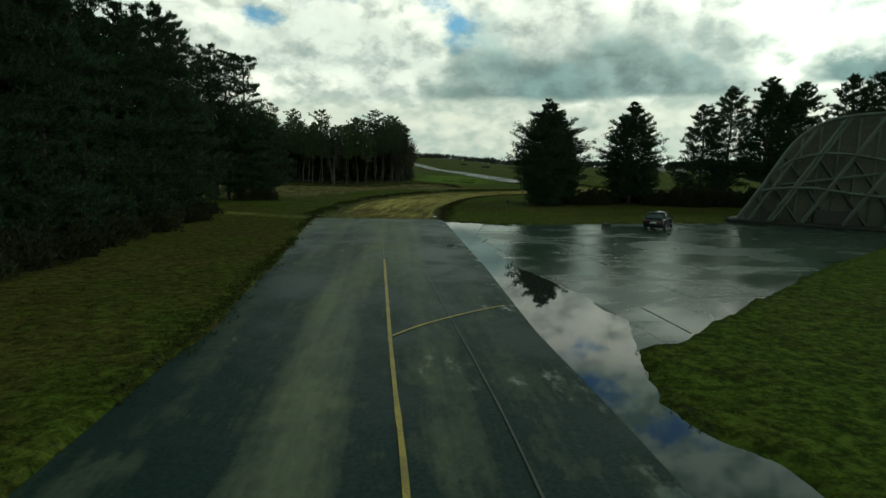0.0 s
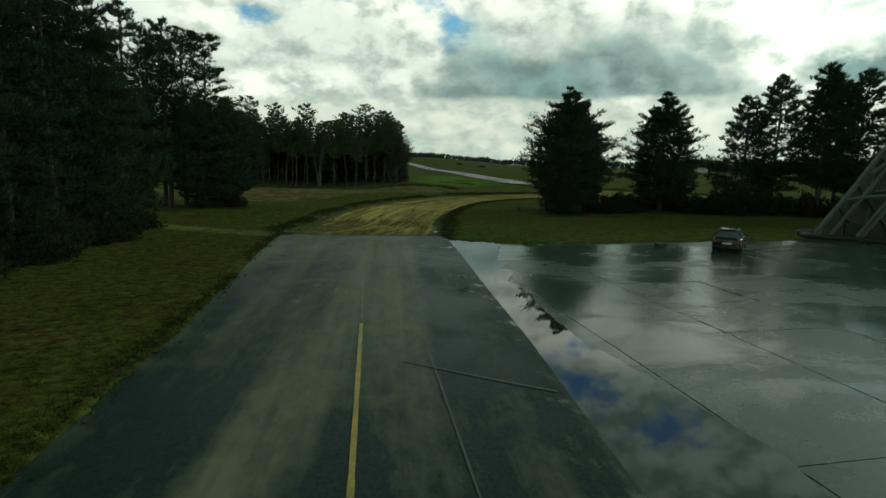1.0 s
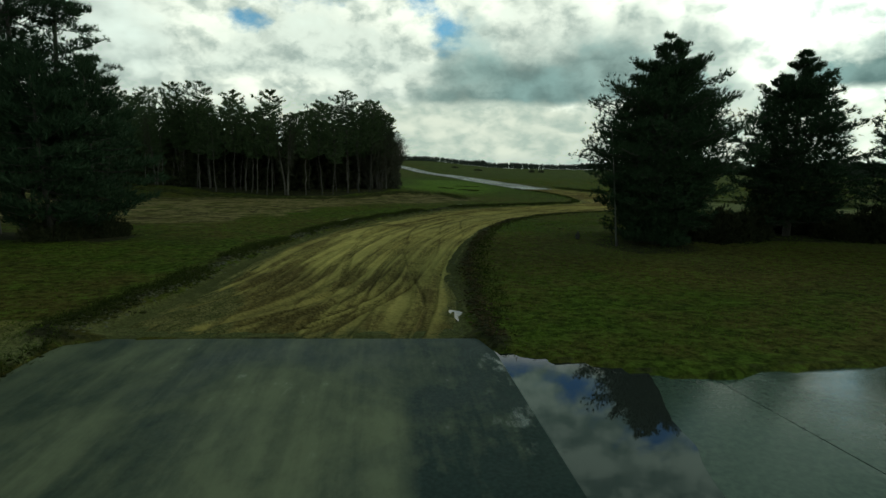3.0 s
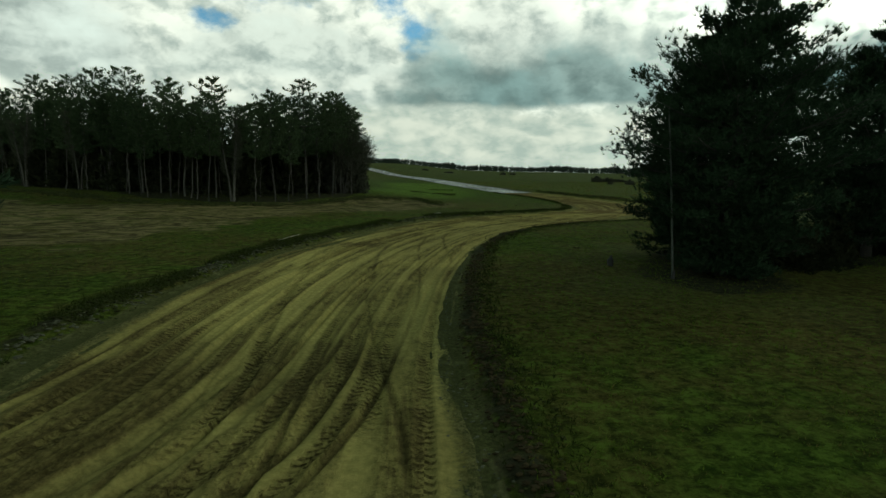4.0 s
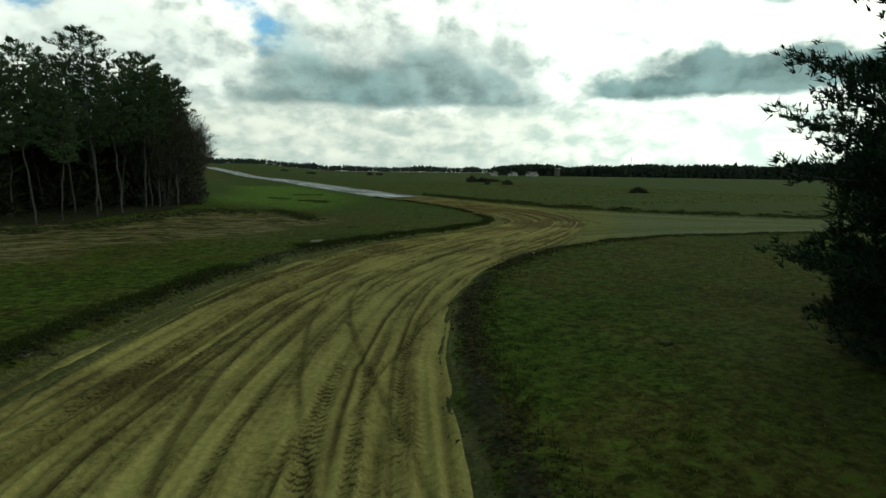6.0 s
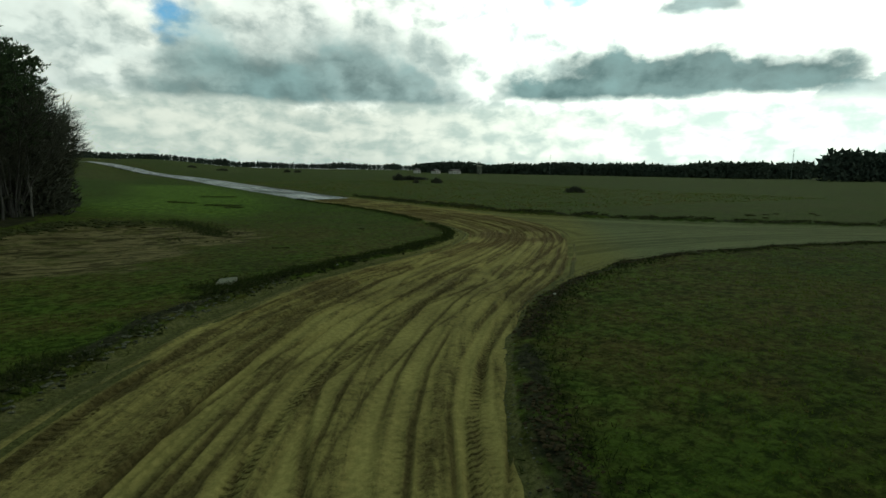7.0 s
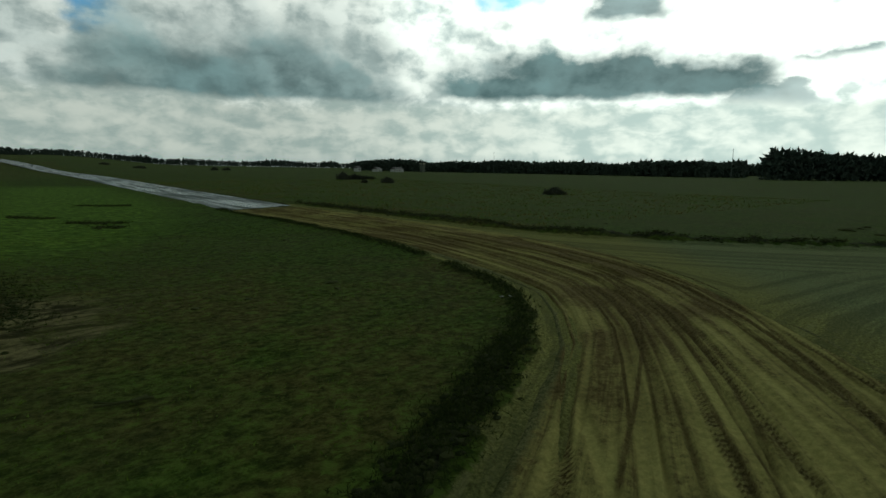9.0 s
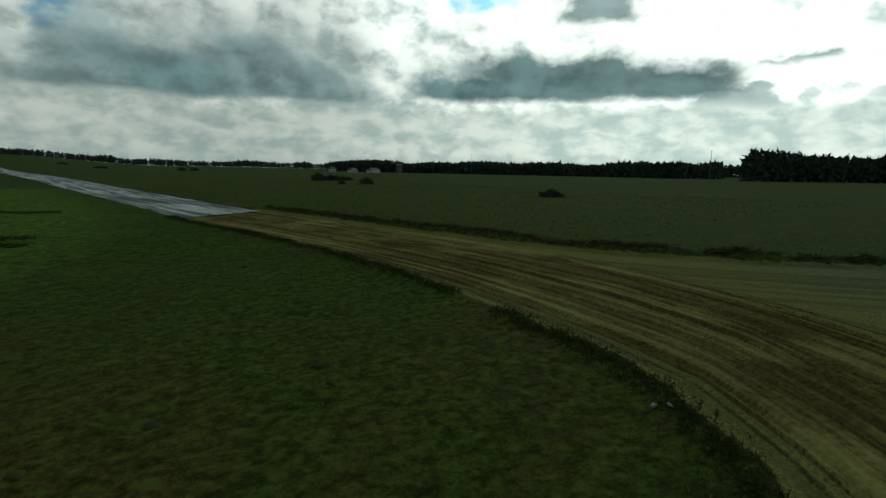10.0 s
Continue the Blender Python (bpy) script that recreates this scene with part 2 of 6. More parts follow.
def ground_mat():
    m, n, s, place = material("turf_and_earth")
    turf, mid, fine, big = grass_colours(n, place)
    clump, _ = n.noise(place, 1.7, 6, 0.7)
    heathy, _ = n.noise(place, 0.16, 6, 0.68, 0.5)
    turf = n.mix(n.ramp(heathy, 0.50, 0.66, 0.0, 0.50), turf, (0.026, 0.024, 0.009))
    tussock, _ = n.noise(n.vec("MULTIPLY", place, (1.0, 1.3, 1.0)), 2.6, 6, 0.72, 0.4)
    turf = n.mix(n.ramp(tussock, 0.50, 0.62, 0.0, 0.72), turf, (0.012, 0.015, 0.004))
    turf = n.mix(n.ramp(tussock, 0.48, 0.35, 0.0, 0.65), turf, (0.086, 0.124, 0.019))
    lush = n.mix(n.ramp(clump, 0.36, 0.64), (0.040, 0.078, 0.008), (0.125, 0.196, 0.023))
    turf = n.mix(n.math("MULTIPLY", n.attr("lush"), n.ramp(tussock, 0.62, 0.42, 0.25, 0.95)), turf, lush)
    moss = n.mix(n.ramp(fine, 0.3, 0.7), (0.026, 0.031, 0.009), (0.086, 0.090, 0.029))
    turf = n.mix(n.math("MULTIPLY", n.attr("heath"), n.ramp(heathy, 0.36, 0.58, 0.35, 0.95)), turf, moss)
    gravel_n, _ = n.noise(place, 12.0, 6, 0.8)
    gravel = n.mix(n.ramp(gravel_n, 0.32, 0.7), (0.026, 0.030, 0.010), (0.084, 0.088, 0.032))
    pebbles = n.mix(n.ramp(gravel_n, 0.38, 0.64), (0.074, 0.072, 0.019), (0.225, 0.208, 0.064))
    stony = n.mix(n.ramp(gravel_n, 0.36, 0.66), (0.046, 0.058, 0.024), (0.190, 0.205, 0.092))
    pebbles = n.mix(n.attr("stony"), pebbles, stony)
    gravel = n.mix(n.attr("pebbly"), gravel, pebbles)
    gravel = n.mix(n.ramp(clump, 0.48, 0.70, 0, 0.5), gravel, (0.140, 0.130, 0.060))
    marks, _ = n.noise(n.join(n.math("MULTIPLY", n.attr("lane"), 1.7), n.math("MULTIPLY", mid, 0.6), n.math("MULTIPLY", big, 4.0)), 1.0, 5, 0.65, 0.3)
    gravel = n.mix(n.ramp(marks, 0.46, 0.60, 0, 0.50), gravel, (0.046, 0.050, 0.020))
    gravel = n.mix(n.ramp(marks, 0.44, 0.34, 0, 0.36), gravel, (0.165, 0.152, 0.074))
    # Bare earth of the banks, and the shaded ground below trees painted dark.
    soil_and_shade = n.mix(n.ramp(fine, 0.3, 0.7), (0.011, 0.012, 0.007), (0.042, 0.041, 0.022))
    drag, _ = n.noise(n.vec("MULTIPLY", place, (0.5, 1.5, 1.0)), 0.55, 9, 0.74, 2.0)
    churn, _ = n.noise(place, 1.1, 8, 0.75, 1.0)
    mud = n.mix(n.ramp(drag, 0.40, 0.58), (0.028, 0.025, 0.010), (0.160, 0.136, 0.060))
    mud = n.mix(n.ramp(churn, 0.50, 0.64, 0, 0.7), mud, (0.020, 0.019, 0.008))
    mud = n.mix(n.ramp(mid, 0.48, 0.62, 0, 0.75), mud, turf)
    ragged = n.math("MULTIPLY", n.math("SUBTRACT", clump, 0.5), 0.9)
    c = n.mix(n.ramp(n.math("ADD", n.attr("gravel"), ragged), 0.40, 0.60), turf, gravel)
    c = n.mix(n.ramp(n.math("ADD", n.attr("mud"), ragged), 0.25, 0.95), c, mud)
    c = n.mix(n.ramp(n.math("ADD", n.attr("soil_and_shade"), ragged), 0.40, 0.75), c, soil_and_shade)
    n.link(c, s.inputs["Base Color"])
    s.inputs["Roughness"].default_value = 0.95
    s.inputs["Specular IOR Level"].default_value = 0.012
    h = n.math("ADD", n.math("MULTIPLY", clump, 0.6), n.math("MULTIPLY", fine, 0.4))
    bump(n, s, h, 0.85, 0.16)
    return m


def sand_mat():
    m, n, s, place = material("rutted_sand")
    big, _ = n.noise(place, 0.35, 5, 0.6)
    fine, _ = n.noise(place, 7.0, 6, 0.7)
    grit, _ = n.noise(place, 45.0, 3, 0.7)
    uv = n.nt.nodes.new("ShaderNodeUVMap")
    uv.uv_map = "along"
    sep = n.nt.nodes.new("ShaderNodeSeparateXYZ")
    n.link(uv.outputs[0], sep.inputs[0])
    drag, _ = n.noise(n.join(n.math("MULTIPLY", sep.outputs[0], 0.30), n.math("MULTIPLY", sep.outputs[1], 3.6)), 1.0, 6, 0.68, 0.5)
    side = n.attr("side")
    clods, _ = n.noise(place, 15.0, 5, 0.75)
    churn, _ = n.noise(place, 2.3, 6, 0.72, 0.6)
    # tractor bars: two slanting rows, set half a step apart
    half_step = n.math("MULTIPLY", n.math("GREATER_THAN", side, 0.0), 3.1416)
    phase = n.math("ADD", n.math("MULTIPLY", sep.outputs[0], 36.0), n.math("MULTIPLY", n.math("ABSOLUTE", side), 2.2))
    phase = n.math("ADD", n.math("ADD", phase, half_step), n.math("ADD", n.math("MULTIPLY", fine, 2.6), n.math("MULTIPLY", churn, 5.0)))
    lug = n.math("MULTIPLY", n.ramp(n.math("SINE", phase), -0.1, 0.8), n.attr("lug"))
    lug = n.math("MULTIPLY", lug, n.math("MULTIPLY", n.ramp(clods, 0.36, 0.58, 0.25, 1.0), n.ramp(churn, 0.40, 0.56, 0.25, 1.0)))
    loose = n.math("SUBTRACT", 1.0, n.attr("pressed"))
    broken = n.math("ADD", n.ramp(drag, 0.42, 0.60, 0.0, 0.50), n.math("ADD", n.ramp(clods, 0.52, 0.64, 0.0, 0.50), n.ramp(churn, 0.48, 0.60, 0.0, 0.40)))
    damp = n.math("ADD", n.math("MULTIPLY", n.attr("rut"), n.ramp(fine, 0.3, 0.7, 0.50, 1.0)), n.math("MULTIPLY", n.math("MULTIPLY", broken, loose), 0.75))
    # The bars darken the colour too: groove shadow together with moisture.
    damp = n.math("ADD", damp, n.math("ADD", n.math("MULTIPLY", lug, 0.70), n.attr("damp")))
    damp = n.math("ADD", damp, n.ramp(big, 0.38, 0.66, -0.12, 0.20), clamp=True)
    sand = n.mix(n.ramp(fine, 0.3, 0.7), (0.215, 0.190, 0.058), (0.330, 0.285, 0.092))
    wet = n.mix(n.ramp(fine, 0.3, 0.7), (0.046, 0.038, 0.013), (0.118, 0.096, 0.034))
    wet = n.mix(n.math("MULTIPLY", n.attr("russet"), 0.6), wet, n.mix(n.ramp(fine, 0.3, 0.7), (0.066, 0.044, 0.013), (0.150, 0.104, 0.034)))
    c = n.mix(damp, sand, wet)
    edge = n.ramp(n.math("ADD", n.attr("edge"), n.math("ADD", n.math("MULTIPLY", n.math("SUBTRACT", fine, 0.5), 0.7), n.math("MULTIPLY", n.math("SUBTRACT", churn, 0.5), 0.9))), 0.25, 0.75)
    dull = n.mix(n.ramp(clods, 0.36, 0.62), (0.048, 0.050, 0.019), (0.150, 0.140, 0.054))
    dull = n.mix(n.ramp(churn, 0.45, 0.60, 0.0, 0.6), dull, (0.034, 0.042, 0.012))
    c = n.mix(edge, dull, c)
    n.link(c, s.inputs["Base Color"])
    s.inputs["Roughness"].default_value = 0.92
    s.inputs["Specular IOR Level"].default_value = 0.02
    h = n.math("SUBTRACT", n.math("MULTIPLY", n.math("ADD", fine, n.math("MULTIPLY", clods, 0.8)), n.math("ADD", n.math("MULTIPLY", loose, 0.65), 0.14)), n.math("MULTIPLY", lug, 0.9))
    h = n.math("ADD", h, n.math("MULTIPLY", grit, 0.10))
    bump(n, s, h, 0.95, 0.085)
    return m


def asphalt_mat():
    m, n, s, place = material("wet_asphalt")
    long = n.vec("MULTIPLY", place, (1.0, 0.05, 1.0))
    lane, _ = n.noise(long, 0.9, 6, 0.65)
    blot, _ = n.noise(place, 0.30, 6, 0.65, 0.6)
    fine, _ = n.noise(place, 14, 5, 0.7)
    grit, _ = n.noise(place, 120, 2, 0.6)
    base = n.mix(n.ramp(fine, 0.3, 0.7), (0.007, 0.016, 0.015), (0.018, 0.035, 0.031))
    silt = n.math("ADD", n.math("MULTIPLY", n.attr("silt"), 0.90), n.ramp(lane, 0.34, 0.66, -0.24, 0.20))
    patchy, _ = n.noise(n.vec("MULTIPLY", place, (1.0, 0.45, 1.0)), 2.4, 6, 0.7)
    silt = n.math("ADD", silt, n.ramp(patchy, 0.38, 0.62, -0.10, 0.12))
    silt = n.math("ADD", silt, n.ramp(blot, 0.4, 0.62, -0.20, 0.16), clamp=True)
    c = n.mix(n.math("MULTIPLY", silt, 0.85), base, (0.150, 0.166, 0.104))
    n.link(c, s.inputs["Base Color"])
    r = n.math("ADD", n.ramp(blot, 0.36, 0.62, 0.38, 0.55), n.math("MULTIPLY", silt, 0.12))
    wet = n.ramp(n.math("ADD", n.attr("wet"), n.math("ADD", n.math("MULTIPLY", n.math("SUBTRACT", blot, 0.5), 2.4), n.math("MULTIPLY", n.math("SUBTRACT", patchy, 0.5), 2.6))), 0.45, 0.95)
    n.link(n.math("ADD", n.math("MULTIPLY", r, n.math("SUBTRACT", 1.0, wet)), n.math("MULTIPLY", wet, 0.10)), s.inputs["Roughness"])
    n.link(n.ramp(wet, 0.0, 1.0, 0.07, 0.42, smooth=False), s.inputs["Specular IOR Level"])
    bump(n, s, n.math("ADD", n.math("MULTIPLY", fine, 0.4), n.math("MULTIPLY", grit, 0.25)), 0.22, 0.02)
    return m


def slab_mat():
    m, n, s, place = material("wet_concrete")
    info = n.nt.nodes.new("ShaderNodeObjectInfo")
    here = n.nt.nodes.new("ShaderNodeNewGeometry").outputs["Position"]
    blot, _ = n.noise(n.vec("MULTIPLY", here, (0.6, 1.0, 1.0)), 0.28, 6, 0.65, 0.5)
    fine, _ = n.noise(here, 8, 5, 0.7)
    grit, _ = n.noise(here, 60, 3, 0.6)
    base = n.mix(n.ramp(fine, 0.3, 0.7), (0.024, 0.042, 0.032), (0.056, 0.084, 0.063))
    base = n.mix(n.math("MULTIPLY", info.outputs["Random"], 0.45), base, (0.020, 0.034, 0.027))
    n.link(base, s.inputs["Base Color"])
    n.link(n.math("ADD", n.ramp(blot, 0.40, 0.60, 0.10, 0.30), n.math("MULTIPLY", info.outputs["Random"], 0.05)), s.inputs["Roughness"])
    s.inputs["Specular IOR Level"].default_value = 0.22
    bump(n, s, n.math("ADD", n.math("MULTIPLY", fine, 0.4), n.math("MULTIPLY", grit, 0.3)), 0.12, 0.015)
    return m


def strip_mat():
    m, n, s, place = material("damp_runway_concrete")
    long = n.vec("MULTIPLY", place, (0.9, 0.05, 1.0))
    lane, _ = n.noise(long, 1.0, 6, 0.65, 0.4)
    fine, _ = n.noise(place, 3.0, 5, 0.7)
    base = n.mix(n.ramp(fine, 0.3, 0.7), (0.040, 0.046, 0.042), (0.095, 0.100, 0.088))
    base = n.mix(n.ramp(lane, 0.44, 0.56, 0.0, 0.75), base, (0.030, 0.036, 0.030))
    n.link(base, s.inputs["Base Color"])
    n.link(n.ramp(lane, 0.40, 0.62, 0.24, 0.75), s.inputs["Roughness"])
    s.inputs["Specular IOR Level"].default_value = 0.14
    bump(n, s, fine, 0.15, 0.02)
    return m


def water_mat():
    m, n, s, place = material("still_water")
    ripple, _ = n.noise(place, 2.2, 3, 0.5)
    s.inputs["Base Color"].default_value = (0.020, 0.024, 0.022, 1)
    s.inputs["Roughness"].default_value = 0.015
    s.inputs["IOR"].default_value = 1.4
    bump(n, s, ripple, 0.05, 0.01)
    return m


def bark_mat(name, low, high, scale=5.0):
    m, n, s, place = material(name)
    plates, _ = n.noise(n.vec("MULTIPLY", place, (1.0, 1.0, 0.25)), scale, 6, 0.7)
    fine, _ = n.noise(place, scale * 5, 4, 0.7)
    f = n.math("ADD", n.math("MULTIPLY", plates, 0.65), n.math("MULTIPLY", fine, 0.35))
    n.link(n.mix(n.ramp(f, 0.36, 0.64), low, high), s.inputs["Base Color"])
    s.inputs["Roughness"].default_value = 0.85
    bump(n, s, f, 0.7, 0.05)
    return m


M_GROUND, M_SAND, M_ROAD, M_SLAB, M_WATER, M_STRIP = ground_mat(), sand_mat(), asphalt_mat(), slab_mat(), water_mat(), strip_mat()
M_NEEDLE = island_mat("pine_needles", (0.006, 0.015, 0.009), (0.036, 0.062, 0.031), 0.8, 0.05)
# Pine needles again, paler: the far crowns' lighter look is in the colour.
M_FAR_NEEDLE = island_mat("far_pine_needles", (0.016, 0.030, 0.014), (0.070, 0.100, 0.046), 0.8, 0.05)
M_TWIG = island_mat("bare_twigs", (0.024, 0.026, 0.018), (0.060, 0.063, 0.045), 0.9, 0.04)
# Brush colour kept near black: the shade under the trees is in it.
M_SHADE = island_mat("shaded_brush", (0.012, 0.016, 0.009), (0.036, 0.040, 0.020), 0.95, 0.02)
M_GRASS = island_mat("grass_blades", (0.034, 0.055, 0.008), (0.105, 0.150, 0.020), 0.9, 0.04, 0.5)
M_STRAW = island_mat("withered_grass_blades", (0.050, 0.045, 0.010), (0.150, 0.130, 0.040), 0.9, 0.04, 0.5)
M_SOD = island_mat("dark_sods", (0.011, 0.013, 0.005), (0.052, 0.056, 0.020), 0.95, 0.03)
M_CLOD = island_mat("brown_clods", (0.013, 0.011, 0.006), (0.060, 0.046, 0.023), 0.95, 0.03)
M_RUBBLE = island_mat("grey_rubble", (0.026, 0.028, 0.018), (0.125, 0.125, 0.085), 0.9, 0.05)
M_RANK = island_mat("rank_grass_blades", (0.009, 0.014, 0.004), (0.042, 0.054, 0.013), 0.9, 0.04, 0.3)
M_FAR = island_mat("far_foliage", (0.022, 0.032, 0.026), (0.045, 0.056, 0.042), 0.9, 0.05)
M_BARK = bark_mat("pine_bark", (0.011, 0.011, 0.009), (0.040, 0.036, 0.029))
M_BIRCH = bark_mat("pale_bark", (0.022, 0.021, 0.017), (0.085, 0.080, 0.066), 3.0)
M_YELLOW = plain("worn_yellow_paint", (0.27, 0.205, 0.030), 0.55, 0, 0.4, 5)
M_FADED = plain("worn_off_yellow_paint", (0.105, 0.100, 0.034), 0.6, 0, 0.5, 6)
M_PALE = plain("worn_pale_paint", (0.038, 0.045, 0.039), 0.6, 0, 0.35, 4)
M_MARK = plain("faded_white_paint", (0.15, 0.155, 0.12), 0.55, 0, 0.35, 4)
M_STONE = plain("mossy_concrete", (0.150, 0.148, 0.092), 0.85, 0, 0.35, 4, 0.4)
M_SEAM = plain("dark_seam_filler", (0.010, 0.012, 0.011), 0.85, 0, 0.3, 6)
M_STEEL = plain("weathered_steel", (0.062, 0.080, 0.066), 0.6, 0.1, 0.35, 3)
# A darker steel, used for the braces behind the struts.
M_BRACE = plain("dark_brace_steel", (0.022, 0.028, 0.024), 0.6, 0.1, 0.3, 3)
M_PANEL = plain("stained_panel", (0.044, 0.051, 0.034), 0.75, 0, 0.4, 0.7, 0.3)
M_DARK = plain("black_rubber", (0.012, 0.012, 0.012), 0.7, 0, 0.3, 8)
M_CONCRETE = plain("pale_concrete", (0.24, 0.225, 0.17), 0.8, 0, 0.25, 5, 0.4)
M_WHITE = plain("white_plaster", (0.27, 0.27, 0.25), 0.8, 0, 0.15, 2)
M_ROOF = plain("dark_roof_tiles", (0.06, 0.05, 0.05), 0.8, 0, 0.2, 2)
M_CAR = plain("dark_blue_grey_paint", (0.006, 0.009, 0.013), 0.22, 0.1, 0.12, 2, 0.0)
M_GLASS = plain("dark_car_glass", (0.06, 0.075, 0.075), 0.05, 0.0, 0.1, 2, 0.0)
M_RED = plain("red_lamp_glass", (0.12, 0.012, 0.010), 0.2, 0, 0.1, 4, 0.0)
M_CHROME = plain("alloy", (0.35, 0.36, 0.36), 0.35, 0.8, 0.2, 6, 0.1)
M_PLATE = plain("plate", (0.45, 0.44, 0.38), 0.4, 0, 0.1, 9, 0.0)


# ---- mesh helpers ----
def mesh(name, verts, faces, mat, smooth=False):
    me = bpy.data.meshes.new(name)
    verts, faces = np.asarray(verts, dtype=np.float32), np.asarray(faces, dtype=np.int32)
    k = faces.shape[1]
    me.vertices.add(len(verts))
    me.vertices.foreach_set("co", verts.ravel())
    me.loops.add(faces.size)
    me.loops.foreach_set("vertex_index", faces.ravel())
    me.polygons.add(len(faces))
    me.polygons.foreach_set("loop_start", np.arange(0, faces.size, k, dtype=np.int32))
    me.polygons.foreach_set("use_smooth", np.full(len(faces), smooth))
    me.update(calc_edges=True)
    if mat:
        me.materials.append(mat)
    return me


def floats(me, name, values):
    a = me.attributes.new(name, "FLOAT", "POINT")
    a.data.foreach_set("value", np.asarray(values, dtype=np.float32).ravel())


def from_bm(name, bm, mat, smooth=False):
    me = bpy.data.meshes.new(name)
    bm.to_mesh(me)
    bm.free()
    me.materials.append(mat)
    if smooth:
        me.polygons.foreach_set("use_smooth", [True] * len(me.polygons))
    return me


def part(name, data, parent, label=""):
    ob = new(name, data)
    ob.parent = parent
    if label:
        ob["label"] = label
    return ob


def thing(name, place, label, category, group="", kind="", turn=0.0):
    ob = new(name)
    ob.matrix_basis = pose(*place, 0, 0, turn)
    return tagged(ob, label, category, group, kind)


def boxes(name, items, mat, bevel=0.0):
    """One mesh from boxes (centre, size) or (centre, size, turn about z in degrees)."""
    bm = bmesh.new()
    for item in items:
        c, s = item[0], item[1]
        m = Matrix.Translation(c) @ Matrix.Rotation(radians(item[2]) if len(item) > 2 else 0, 4, "Z") @ Matrix.Diagonal((*s, 1))
        bmesh.ops.create_cube(bm, size=1, matrix=m)
    if bevel:
        bmesh.ops.bevel(bm, geom=bm.edges[:], offset=bevel, segments=2, affect="EDGES")
    return from_bm(name, bm, mat)


def bar(a, b, r, sides=6, r2=None):
    """Vertices and quads of a bar from a to b."""
    a, b = np.array(a, float), np.array(b, float)
    d = (b - a) / max(1e-6, np.linalg.norm(b - a))
    s = np.cross(d, (0, 0, 1) if abs(d[2]) < 0.9 else (1, 0, 0))
    s /= np.linalg.norm(s)
    t = np.cross(d, s)
    ang = np.arange(sides) * 2 * math.pi / sides
    ring = np.outer(np.cos(ang), s) + np.outer(np.sin(ang), t)
    v = np.vstack([a + ring * r, b + ring * (r if r2 is None else r2)])
    i = np.arange(sides)
    return v, np.stack([i, (i + 1) % sides, (i + 1) % sides + sides, i + sides], 1)


def bars(name, items, mat, smooth=True):
    vs, fs, n = [], [], 0
    for it in items:
        v, f = bar(*it)
        vs.append(v), fs.append(f + n)
        n += len(v)
    return mesh(name, np.vstack(vs), np.vstack(fs), mat, smooth)


def lattice_noise(x, y, seed=0):
    """Smooth noise from 0 to 1 over the plan."""
    xi, yi = np.floor(x), np.floor(y)
    fx, fy = x - xi, y - yi
    fx, fy = fx * fx * (3 - 2 * fx), fy * fy * (3 - 2 * fy)

    def h(a, b):
        k = np.sin(a * 127.1 + b * 311.7 + seed * 74.7) * 43758.5453
        return k - np.floor(k)
    return (h(xi, yi) * (1 - fx) + h(xi + 1, yi) * fx) * (1 - fy) + (h(xi, yi + 1) * (1 - fx) + h(xi + 1, yi + 1) * fx) * fy


def fbm(x, y, scale, seed=0, octaves=4):
    total, amp, norm = 0.0, 1.0, 0.0
    for k in range(octaves):
        total = total + amp * lattice_noise(x * scale * 2 ** k, y * scale * 2 ** k, seed + k * 3)
        norm += amp
        amp *= 0.55
    return total / norm - 0.5


def line_dist(x, y, pts, closed=False):
    best = np.full(x.shape, 1e9)
    pairs = list(zip(pts, pts[1:] + ([pts[0]] if closed else [])))
    for (ax, ay), (bx, by) in pairs:
        dx, dy = bx - ax, by - ay
        t = np.clip(((x - ax) * dx + (y - ay) * dy) / (dx * dx + dy * dy + 1e-9), 0, 1)
        best = np.minimum(best, (x - ax - t * dx) ** 2 + (y - ay - t * dy) ** 2)
    return np.sqrt(best)


def inside(x, y, pts):
    odd = np.zeros(x.shape, bool)
    for (ax, ay), (bx, by) in zip(pts, pts[1:] + [pts[0]]):
        hit = ((ay > y) != (by > y)) & (x < (bx - ax) * (y - ay) / (by - ay + 1e-12) + ax)
        odd ^= hit
    return odd


def signed(x, y, pts):
    return line_dist(x, y, pts, True) * np.where(inside(x, y, pts), -1, 1)


def step(v, lo, hi):
    t = np.clip((v - lo) / (hi - lo), 0, 1)
    return t * t * (3 - 2 * t)


# ---- the plan ----
ROAD_W = [(-1.6, -45), (-1.75, 6.6), (-1.7, 9), (-1.6, 12.8), (-1.65, 17), (-1.85, 22), (-2.1, 28.8), (-2.55, 34), (-2.85, 40.4), (-2.75, 42.3)]
ROAD_E = [(7.05, 41.7), (7.3, 40.6), (7.3, 34), (7.25, 28), (7.25, 22), (7.02, 13), (7.18, 8), (7.25, 0), (7.3, -45)]
SHORE_E = [(9.1, 11.6), (8.8, 10.5), (8.3, 8.6), (8.3, 8.0), (8.5, 7.4), (8.95, 6.7), (9.0, 5.9), (9.1, 0), (9.2, -45)]
ROAD = ROAD_W + ROAD_E
APRON = [(7.4, 40.3), (7.25, 30), (7.2, 20), (7.3, 13), (9.2, 11.5), (10.8, 12.1), (13.7, 14.6), (17.5, 17.5), (24.2, 22.5), (32.2, 27.8), (52, 39), (52, 50),
         (36, 48), (33.5, 44.8), (31.5, 41.6), (26.5, 40.9), (22, 40), (16, 39.3), (12, 38.9), (10.2, 39.1), (8.6, 40.0)]
